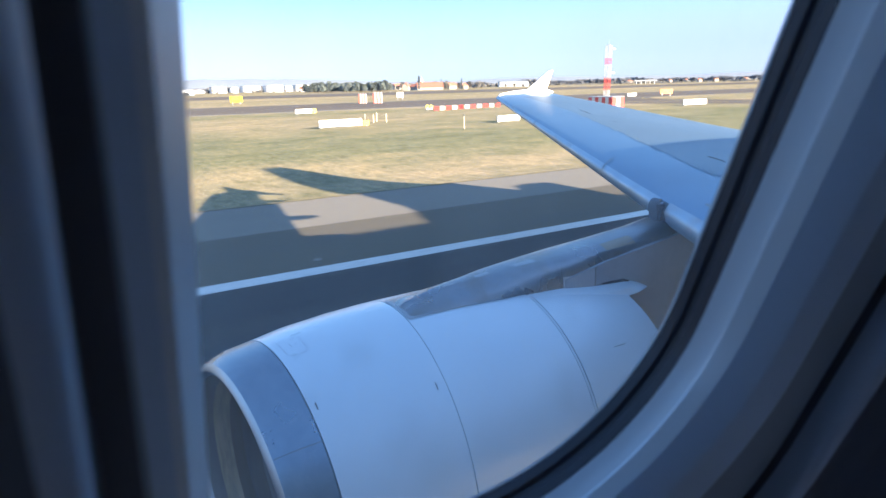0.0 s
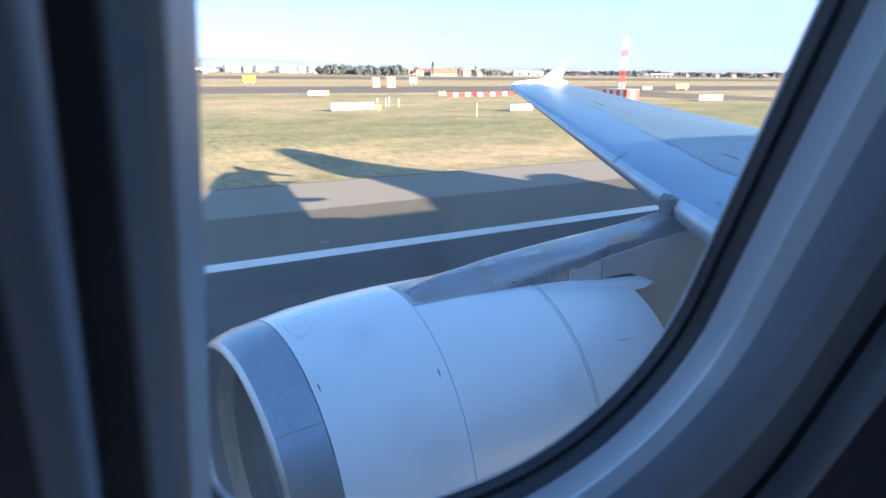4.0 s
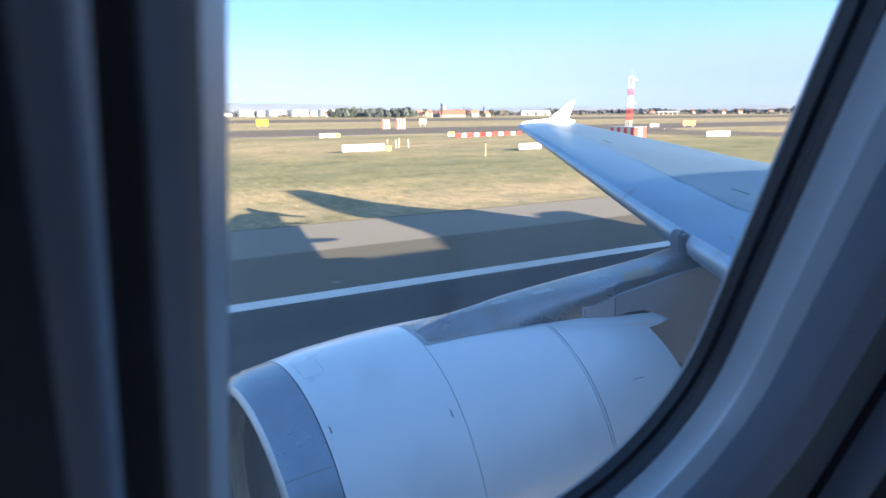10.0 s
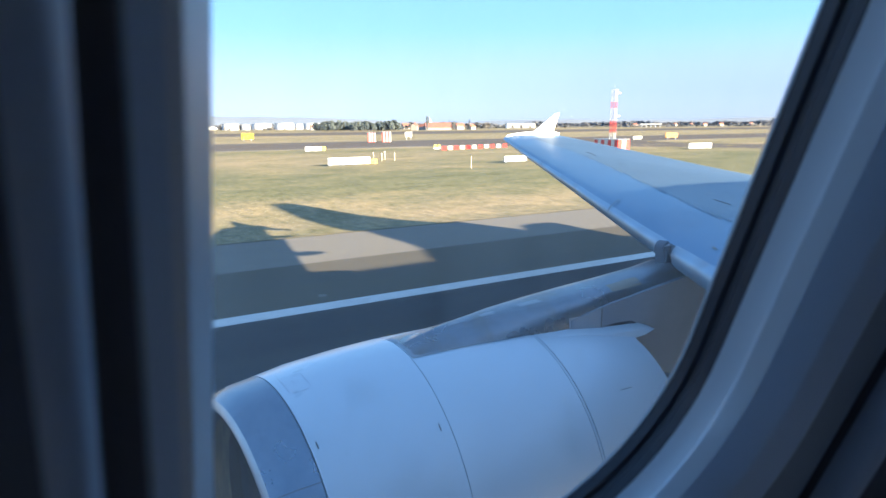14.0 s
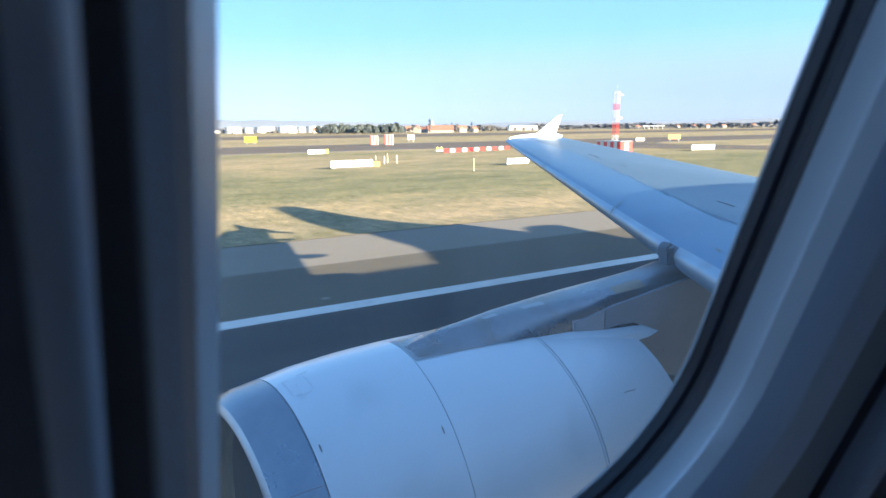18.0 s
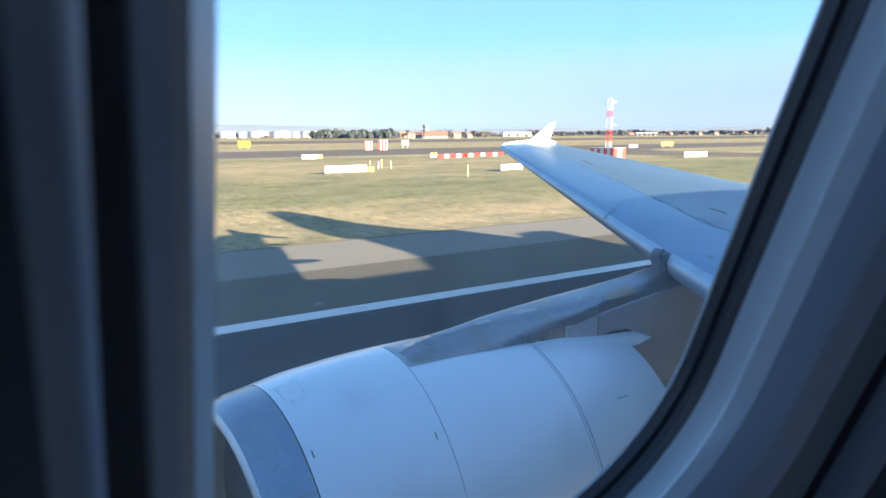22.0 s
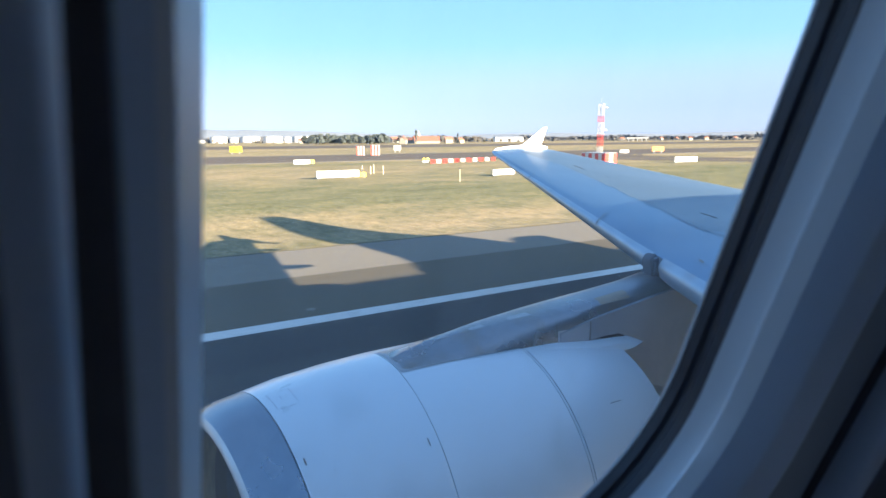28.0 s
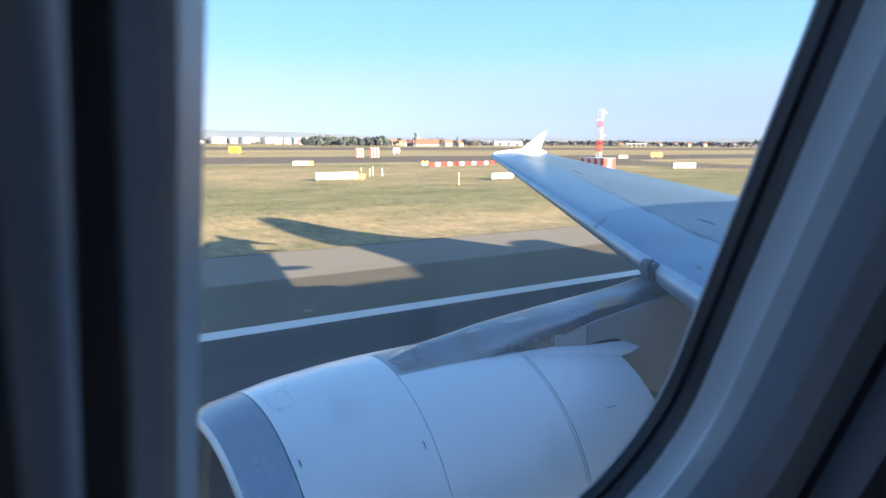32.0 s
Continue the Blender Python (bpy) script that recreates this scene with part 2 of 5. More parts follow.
M["asphalt_brown"] = material("worn_brown_asphalt", (0.113, 0.098, 0.073), (0.093, 0.081, 0.062), 0.9, scale=0.4, fine=6.0, stretch=(0.12, 1, 1), mix=1.3, bump=0.004,
                              dirt=(0.092, 0.082, 0.070), dirt_scale=0.35, dirt_at=0.62, spec=0.12)
M["shoulder"] = material("pale_shoulder_tarmac", (0.202, 0.183, 0.153), (0.168, 0.153, 0.129), 0.92, scale=0.3, fine=7.0, stretch=(0.15, 1, 1), mix=1.3, bump=0.004,
                         dirt=(0.17, 0.153, 0.13), dirt_scale=0.4, dirt_at=0.63, spec=0.12)
M["taxiway"] = material("dark_taxiway_asphalt", (0.140, 0.120, 0.102), (0.105, 0.090, 0.078), 0.9, scale=0.05, fine=0.6, stretch=(0.12, 1, 1), mix=1.4,
                        dirt=(0.17, 0.145, 0.118), dirt_scale=0.03, dirt_at=0.62, spec=0.02)
M["line_white"] = material("worn_white_line_paint", (0.64, 0.64, 0.62), (0.50, 0.50, 0.49), 0.7, scale=1.2, fine=18, stretch=(0.4, 1, 1), mix=1.2,
                           dirt=(0.40, 0.39, 0.38), dirt_scale=3.0, dirt_at=0.66, spec=0.12)
M["line_yellow"] = material("worn_yellow_line_paint", (0.62, 0.47, 0.06), (0.50, 0.38, 0.06), 0.75, scale=1.2, fine=12, mix=1.2)
M["sign_white"] = material("white_sign_sheet", (0.56, 0.56, 0.545), (0.49, 0.49, 0.475), 0.5, scale=1.0, fine=10)
M["sign_yellow"] = material("yellow_sign_sheet", (0.75, 0.60, 0.04), (0.66, 0.52, 0.04), 0.5, scale=1.0, fine=10)
M["post_cream"] = material("cream_post_paint", (0.62, 0.55, 0.40), (0.52, 0.46, 0.33), 0.6)
M["black"] = material("matt_black_paint", (0.02, 0.02, 0.02), (0.03, 0.03, 0.03), 0.6)
M["red"] = material("red_signal_paint", (0.60, 0.07, 0.05), (0.50, 0.06, 0.05), 0.5, scale=1.0, fine=8)
M["orange"] = material("orange_marker_paint", (0.72, 0.25, 0.04), (0.62, 0.20, 0.04), 0.5)
M["galv"] = material("galvanised_steel", (0.50, 0.51, 0.52), (0.40, 0.41, 0.42), 0.45, metal=0.8, scale=3, fine=30)
M["roof_red"] = material("red_tiled_roof", (0.31, 0.125, 0.082), (0.25, 0.10, 0.068), 0.85, scale=0.25, fine=2.0, mix=1.3, per_object=0.15)
M["render_wall"] = material("cream_rendered_wall", (0.36, 0.325, 0.28), (0.29, 0.262, 0.228), 0.9, scale=0.2, fine=1.5, mix=1.3, per_object=0.15)
M["tank_white"] = material("white_tank_steel", (0.66, 0.67, 0.68), (0.58, 0.59, 0.60), 0.5, scale=0.1, fine=1.0, mix=1.3)
M["glass_dark"] = material("dark_window_glass", (0.03, 0.035, 0.04), (0.05, 0.055, 0.06), 0.1)
M["bark"] = material("grey_bark", (0.13, 0.10, 0.08), (0.09, 0.07, 0.055), 0.9, scale=2, fine=12)
# Distance haze is put into these tree colours, paler and bluer.
M["twigs"] = material("hazed_winter_twigs", (0.185, 0.172, 0.16), (0.135, 0.128, 0.118), 0.9, scale=0.12, fine=1.2, mix=1.2, per_object=0.25)
M["evergreen"] = material("dark_evergreen_foliage", (0.080, 0.098, 0.094), (0.100, 0.118, 0.112), 0.85, scale=0.15, fine=1.3, mix=1.2, per_object=0.25)
# Blue-grey of the distance haze is mixed into both base colours.
M["far_wood"] = material("hazed_far_woodland", (0.115, 0.118, 0.128), (0.085, 0.088, 0.098), 1.0, scale=0.02, fine=0.3, mix=1.3, spec=0.0)
M["hill"] = material("hazed_far_hill", (0.19, 0.225, 0.27), (0.23, 0.255, 0.29), 1.0, scale=0.004, fine=0.05, mix=1.4)


def grass_material():
    """Winter turf: straw and green in long drifts along the runway, with tussocks."""
    m = bpy.data.materials.new("winter_turf")
    m.use_nodes = True
    n, l = m.node_tree.nodes, m.node_tree.links
    p = n["Principled BSDF"]
    p.inputs["Roughness"].default_value = 1.0
    p.inputs["Specular IOR Level"].default_value = 0.1
    tc = n.new("ShaderNodeTexCoord")

    def layer(scale, stretch, detail=6.0, rough=0.6):
        mp, nn = n.new("ShaderNodeMapping"), n.new("ShaderNodeTexNoise")
        mp.inputs["Scale"].default_value = stretch
        nn.inputs["Scale"].default_value, nn.inputs["Detail"].default_value, nn.inputs["Roughness"].default_value = scale, detail, rough
        l.new(tc.outputs["Object"], mp.inputs[0])
        l.new(mp.outputs[0], nn.inputs["Vector"])
        return nn.outputs["Fac"]

    def ramp(fac, stops):
        r = n.new("ShaderNodeValToRGB")
        e = r.color_ramp.elements
        e[0].position, e[0].color = stops[0][0], (*stops[0][1], 1)
        e[1].position, e[1].color = stops[-1][0], (*stops[-1][1], 1)
        for s, c in stops[1:-1]:
            e.new(s).color = (*c, 1)
        l.new(fac, r.inputs[0])
        return r.outputs[0]

    def blend(kind, f, a, b):
        mx = n.new("ShaderNodeMix")
        mx.data_type, mx.blend_type = "RGBA", kind
        if isinstance(f, float):
            mx.inputs[0].default_value = f
        else:
            l.new(f, mx.inputs[0])
        l.new(a, mx.inputs[6])
        l.new(b, mx.inputs[7])
        return mx.outputs[2]

    # mown strips along the runway, their edges made uneven
    sep, far, shift, band, both = n.new("ShaderNodeSeparateXYZ"), n.new("ShaderNodeMapRange"), n.new("ShaderNodeMath"), n.new("ShaderNodeValToRGB"), n.new("ShaderNodeMix")
    l.new(tc.outputs["Object"], sep.inputs[0])
    far.inputs[1].default_value, far.inputs[2].default_value = 20, 220
    l.new(sep.outputs["Y"], far.inputs[0])
    shift.operation = "MULTIPLY_ADD"
    shift.inputs[1].default_value = 0.16
    l.new(layer(0.03, (0.3, 1, 1)), shift.inputs[0])
    l.new(far.outputs[0], shift.inputs[2])
    e = band.color_ramp.elements
    e[0].position, e[0].color = 0.08, (0.55, 0.55, 0.55, 1)
    e[1].position, e[1].color = 0.60, (0.62, 0.62, 0.62, 1)
    for at, v in ((0.14, 0.60), (0.19, 0.40), (0.25, 0.37), (0.32, 0.56), (0.42, 0.66), (0.50, 0.50)):
        e.new(at).color = (v, v, v, 1)
    l.new(shift.outputs[0], band.inputs[0])
    both.data_type = "FLOAT"
    both.inputs[0].default_value = 0.5
    l.new(layer(0.05, (0.16, 1, 1)), both.inputs[2])
    l.new(band.outputs[0], both.inputs[3])
    drift = ramp(both.outputs[0], [(0.38, (0.150, 0.146, 0.080)), (0.45, (0.175, 0.162, 0.091)), (0.53, (0.240, 0.201, 0.122)), (0.62, (0.310, 0.244, 0.155))])
    streak = ramp(layer(0.30, (0.55, 0.8, 1), 8.0, 0.68), [(0.32, (0.62, 0.69, 0.56)), (0.48, (0.95, 0.97, 0.93)), (0.66, (1.34, 1.25, 1.17))])
    clump = ramp(layer(1.0, (2.0, 0.7, 1), 7.0, 0.74), [(0.34, (0.60, 0.63, 0.54)), (0.5, (0.99, 0.99, 0.98)), (0.68, (1.30, 1.24, 1.16))])
    grain = ramp(layer(4.5, (1.8, 0.8, 1), 4.0, 0.7), [(0.3, (0.66, 0.70, 0.62)), (0.5, (1.0, 1.0, 1.0)), (0.7, (1.28, 1.24, 1.18))])
    colour = blend("MULTIPLY", 1.0, blend("MULTIPLY", 0.9, blend("MULTIPLY", 0.9, drift, streak), clump), grain)
    l.new(colour, p.inputs["Base Color"])
    bp = n.new("ShaderNodeBump")
    bp.inputs["Strength"].default_value, bp.inputs["Distance"].default_value = 1.0, 0.025
    l.new(layer(2.2, (0.8, 1, 1), 8.0, 0.7), bp.inputs["Height"])
    l.new(bp.outputs[0], p.inputs["Normal"])
    return m


M["grass"] = grass_material()
M["earth"] = material("damp_earth_and_dead_grass", (0.085, 0.070, 0.045), (0.14, 0.118, 0.075), 0.95, scale=1.5, fine=12.0, mix=1.3, bump=0.004, spec=0.1)
M["straw"] = material("dry_grass_blades", (0.21, 0.185, 0.105), (0.17, 0.158, 0.085), 0.9, scale=0.2, fine=3.0, mix=1.3)


def pane_material():
    m = bpy.data.materials.new("acrylic_window_pane")
    m.use_nodes = True
    n, l = m.node_tree.nodes, m.node_tree.links
    n.remove(n["Principled BSDF"])
    clear, gloss, fres, mx = n.new("ShaderNodeBsdfTransparent"), n.new("ShaderNodeBsdfGlossy"), n.new("ShaderNodeFresnel"), n.new("ShaderNodeMixShader")
    clear.inputs[0].default_value = (0.97, 0.985, 1.0, 1)
    gloss.inputs["Roughness"].default_value = 0.02
    fres.inputs[0].default_value = 1.03
    l.new(fres.outputs[0], mx.inputs[0])
    l.new(clear.outputs[0], mx.inputs[1])
    l.new(gloss.outputs[0], mx.inputs[2])
    veil, mv = n.new("ShaderNodeBsdfTranslucent"), n.new("ShaderNodeMixShader")
    veil.inputs[0].default_value = (0.9, 0.95, 1.0, 1)
    tc, mp, ns, mr = n.new("ShaderNodeTexCoord"), n.new("ShaderNodeMapping"), n.new("ShaderNodeTexNoise"), n.new("ShaderNodeMapRange")
    mp.inputs["Scale"].default_value = (60, 8, 8)
    ns.inputs["Scale"].default_value, ns.inputs["Detail"].default_value = 1.0, 6.0
    mr.inputs[1].default_value, mr.inputs[2].default_value, mr.inputs[3].default_value, mr.inputs[4].default_value = 0.3, 0.75, 0.015, 0.045
    l.new(tc.outputs["Object"], mp.inputs[0])
    l.new(mp.outputs[0], ns.inputs["Vector"])
    l.new(ns.outputs["Fac"], mr.inputs[0])
    l.new(mr.outputs[0], mv.inputs[0])
    l.new(mx.outputs[0], mv.inputs[1])
    l.new(veil.outputs[0], mv.inputs[2])
    l.new(mv.outputs[0], n["Material Output"].inputs[0])
    return m


M["pane"] = pane_material()


# ---------------------------------------------------------------- mesh helpers
def part(name, bm, mat, parent=None, label="", smooth=True, sharp=35):
    """Links a bmesh as one mesh object, under a parent where there is one."""
    me = bpy.data.meshes.new(name)
    bmesh.ops.recalc_face_normals(bm, faces=bm.faces)
    bm.to_mesh(me)
    bm.free()
    return link_mesh(name, me, mat, parent, label, smooth, sharp)


def link_mesh(name, me, mat, parent=None, label="", smooth=True, sharp=35):
    if smooth:
        me.shade_smooth()
        me.set_sharp_from_angle(angle=radians(sharp))
    if not me.materials:
        me.materials.append(mat)
    ob = new(name, me)
    ob.parent = parent
    if label:
        tagged(ob, label)
    return ob


def empty(name, x=0, y=0, z=0, turn=0, **tags):
    ob = new(name)
    ob.empty_display_size = 0.2
    ob.matrix_world = pose(x, y, z, 0, 0, turn)
    return tagged(ob, **tags)


def loft(rings, closed=True, cap=(False, False), bm=None, skip=None):
    bm = bm or bmesh.new()
    vs = [[bm.verts.new(p) for p in ring] for ring in rings]
    k = len(rings[0])
    for i in range(len(vs) - 1):
        for j in range(k if closed else k - 1):
            if skip and skip(i, j):
                continue
            a, b, c, d = vs[i][j], vs[i][(j + 1) % k], vs[i + 1][(j + 1) % k], vs[i + 1][j]
            bm.faces.new((a, b, c, d))
    if cap[0]:
        bm.faces.new(vs[0])
    if cap[1]:
        bm.faces.new(list(reversed(vs[-1])))
    return bm


def box(bm, x0, x1, y0, y1, z0, z1, bevel=0.0):
    vs = [bm.verts.new((x, y, z)) for x in (x0, x1) for y in (y0, y1) for z in (z0, z1)]
    fs = [bm.faces.new([vs[i] for i in q]) for q in ((0, 1, 3, 2), (4, 6, 7, 5), (0, 4, 5, 1), (2, 3, 7, 6), (0, 2, 6, 4), (1, 5, 7, 3))]
    if bevel:
        bmesh.ops.recalc_face_normals(bm, faces=fs)
        bmesh.ops.bevel(bm, geom=list({e for f in fs for e in f.edges}), offset=bevel, segments=2, affect="EDGES")
    return bm


def cyl(bm, p, q, r0, r1=None, n=12, caps=True):
    r1 = r0 if r1 is None else r1
    p, q = Vector(p), Vector(q)
    m = (q - p).to_track_quat("Z", "Y").to_matrix()
    rings = [[c + m @ Vector((r * math.cos(a), r * math.sin(a), 0)) for a in [2 * math.pi * i / n for i in range(n)]] for c, r in ((p, r0), (q, r1))]
    return loft(rings, cap=(caps, caps), bm=bm)


def boxed(*a, **k):
    return box(bmesh.new(), *a, **k)


def cylinder(*a, **k):
    return cyl(bmesh.new(), *a, **k)


def slab(name, x0, x1, y0, y1, z0, z1, mat, nx=1, **tags):
    return tagged(part(name, boxed(x0, x1, y0, y1, z0, z1), mat, smooth=False), kind="structure", **tags)


# ---------------------------------------------------------------- ground
def ground_height(x, y):
    """Level field with a shallow uneven drain along the runway shoulder."""
    if not 25.1 < y < 44:
        return 0.0
    d = (y - 25.1) / 18.9
    dip = 0.24 * math.sin(math.pi * d ** 0.5) ** 1.3
    return -dip * (1 + 0.25 * noise.noise(Vector((x * 0.11, y * 0.2, 3.0))))


def ground_sheet():
    bm = bmesh.new()
    xs = [-4600, -1500, -400, -120, -40] + [-20 + 2.0 * i for i in range(46)] + [80, 140, 250, 500, 1500, 4600]
    ys = [-4600, -1000, -200, -40, 0, 24] + [25.1 + 0.95 * i for i in range(21)] + [70, 120, 250, 600, 1600, 4600]
    vs = [[bm.verts.new((x, y, ground_height(x, y))) for y in ys] for x in xs]
    for i in range(len(xs) - 1):
        for j in range(len(ys) - 1):
            bm.faces.new((vs[i][j], vs[i + 1][j], vs[i + 1][j + 1], vs[i][j + 1]))
    return tagged(part("ground", bm, M["grass"]), "dry straw and green winter grass beside the runway", "grass", kind="structure")


ground_sheet()
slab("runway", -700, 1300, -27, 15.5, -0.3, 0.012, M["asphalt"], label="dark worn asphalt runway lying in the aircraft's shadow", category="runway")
slab("runway_margin", -700, 1300, 15.5, 20.3, -0.3, 0.0115, M["asphalt_brown"], label="brownish worn asphalt margin outside the white edge line", category="runway")
slab("shoulder", -700, 1300, 20.3, 25.1, -0.3, 0.008, M["shoulder"], label="pale grey tarmac runway shoulder beside the grass", category="pavement")
slab("edge_line", -600, 1200, 15.15, 15.72, 0.0125, 0.0165, M["line_white"], label="worn white painted runway edge line", category="marking")
slab("taxiway_1", -900, 1800, 122, 172, -0.3, 0.02, M["taxiway"], label="dark asphalt taxiway beyond the grass", category="taxiway")
slab("taxiway_border", -900, 1800, 119.2, 122, -0.3, 0.012, M["shoulder"], label="pale worn border strip along the taxiway", category="pavement")
slab("taxiway_border", -900, 1800, 172, 175.2, -0.3, 0.012, M["shoulder"], label="pale worn border strip along the taxiway", category="pavement")
slab("taxiway_2", -1500, 2600, 315, 480, -0.3, 0.02, M["taxiway"], label="distant dark asphalt runway across the fields", category="runway")



def link_half(y):
    """Half width of the link taxiway, flared at both ends."""
    return 13 + 20 * math.exp(-(y - 25.1) / 9) + 24 * math.exp(-(119.2 - y) / 12)


def taxiway_link(xm):
    ys = [25.1 + 94.1 * i / 40 for i in range(41)]
    lean = [xm - 0.35 * (y - 25.1) for y in ys]

    def ribbon(a, b, z):
        return loft([[(a(x, y), y, z), (b(x, y), y, z)] for x, y in zip(lean, ys)], closed=False)
    tagged(part("taxiway_link", ribbon(lambda x, y: x - link_half(y), lambda x, y: x + link_half(y), 0.010), M["taxiway"], smooth=False), "dark asphalt link taxiway from the runway across the grass", "taxiway", kind="structure")
    for a in (-1, 1):
        tagged(part("taxiway_edge_line", ribbon(lambda x, y: x + a * (link_half(y) - 3.0) - 0.15, lambda x, y: x + a * (link_half(y) - 3.0) + 0.15, 0.0145), M["line_yellow"], smooth=False), "thin worn yellow taxiway edge line", "marking", kind="structure")
    tagged(part("taxiway_centre_line", ribbon(lambda x, y: x - 0.15, lambda x, y: x + 0.15, 0.0145), M["line_yellow"], smooth=False), "thin worn yellow taxiway centre line", "marking", kind="structure")


for xm in (132, -62):
    taxiway_link(xm)
    xp = xm - 0.35 * 40
    slab("taxiway_sign_marking", xp - 9, xp + 9, 63, 67.5, 0.0105, 0.0142, M["red"], label="red painted sign panel on the taxiway with white bars", category="marking")
    for i in range(7):
        slab("marking_bar", xp - 7.5 + 2.2 * i, xp - 6.3 + 2.2 * i, 64.2, 66.4, 0.0143, 0.0165, M["line_white"], label="white bar painted on the red taxiway panel", category="marking")

# ---------------------------------------------------------------- aircraft
aircraft = empty("airliner", 0, 0, 0, label="white twin-engine jet airliner on the runway", category="airliner")
CZ, CR, BAYS = 3.82, 1.975, 5


def fuselage():
    st = [(-8.9, 0.02, 3.25), (-8.7, 0.35, 3.28), (-8.2, 0.78, 3.36), (-7.4, 1.22, 3.5), (-6.4, 1.6, 3.66), (-5.2, 1.86, 3.77), (-4.0, 1.965, 3.82), (-3.2, CR, CZ)]
    bays = []
    for k in range(-BAYS, BAYS + 1):
        bays.append(len(st))
        st += [(0.13 + 0.53 * k - 0.18, CR, CZ), (0.13 + 0.53 * k + 0.215, CR, CZ)]
    st += [(4, CR, CZ), (9, CR, CZ), (14, CR, CZ), (17, 1.96, 3.84), (19, 1.86, 3.95), (21, 1.66, 4.15), (23, 1.36, 4.45), (25, 1.0, 4.8), (27, 0.6, 5.2), (28.4, 0.28, 5.45), (28.6, 0.05, 5.5)]
    n = 48
    rings = [[(x, r * math.cos(2 * math.pi * k / n), z + r * math.sin(2 * math.pi * k / n)) for k in range(n)] for x, r, z in st]
    bm = loft(rings, cap=(True, True), skip=lambda i, j: i in bays and (1 <= j <= 3 or 20 <= j <= 22))
    return part("fuselage", bm, M["white_paint"], aircraft, "white painted fuselage with a row of windows")


fuselage()


def foil(chord, tu, tl, n=14):
    """Points round an aerofoil from the trailing edge over the top to the leading edge and back below: (s, z)."""
    def half(s):
        return (2.969 * math.sqrt(s) - 1.26 * s - 3.516 * s * s + 2.843 * s ** 3 - 1.036 * s ** 4)
    ss = [0.5 * (1 + math.cos(math.pi * i / n)) for i in range(n + 1)]
    up = [(s * chord, tu * chord * half(s)) for s in ss]
    lo = [(s * chord, -tl * chord * half(s)) for s in reversed(ss[:-1])]
    return up + lo[:-1]


# y, leading edge x, trailing edge x, leading edge z, trailing edge z
WING = [(1.2, 2.42, 9.55, 2.78, 3.02), (3.9, 3.83, 9.62, 3.07, 3.17), (5.75, 4.80, 9.70, 3.18, 3.28), (6.4, 5.14, 9.75, 3.23, 3.33), (9.5, 6.77, 10.62, 3.47, 3.55),
        (13.0, 8.60, 11.62, 3.74, 3.82), (16.45, 10.42, 12.62, 4.01, 4.08), (16.62, 10.62, 12.62, 4.03, 4.09)]


def wing_at(y):
    y = abs(y)
    for a, b in zip(WING, WING[1:]):
        if a[0] <= y <= b[0]:
            f = (y - a[0]) / (b[0] - a[0])
            return [p + f * (q - p) for p, q in zip(a, b)]
    return list(WING[-1])


def section(y, side, grow=0.0):
    yy, le, te, zl, zt = wing_at(y)
    c = te - le
    f = min(1, (yy - 1.2) / 15)
    tu, tl = 0.055 * (1 - f) + 0.038 * f, 0.085 * (1 - f) + 0.055 * f
    pts = []
    for s, z in foil(c, tu, tl):
        t = s / c
        pts.append((le + s, side * y, zl + (zt - zl) * t + z))
    return pts


def wing_surface(y, s, side=1, lift=0.003):
    """A place on the top of the wing, s from 0 at the leading edge to 1 at the trailing edge."""
    yy, le, te, zl, zt = wing_at(y)
    c = te - le
    f = min(1, (yy - 1.2) / 15)
    tu = 0.055 * (1 - f) + 0.038 * f
    h = 2.969 * math.sqrt(s) - 1.26 * s - 3.516 * s * s + 2.843 * s ** 3 - 1.036 * s ** 4
    return (le + s * c, side * y, zl + (zt - zl) * s + tu * c * h + lift)


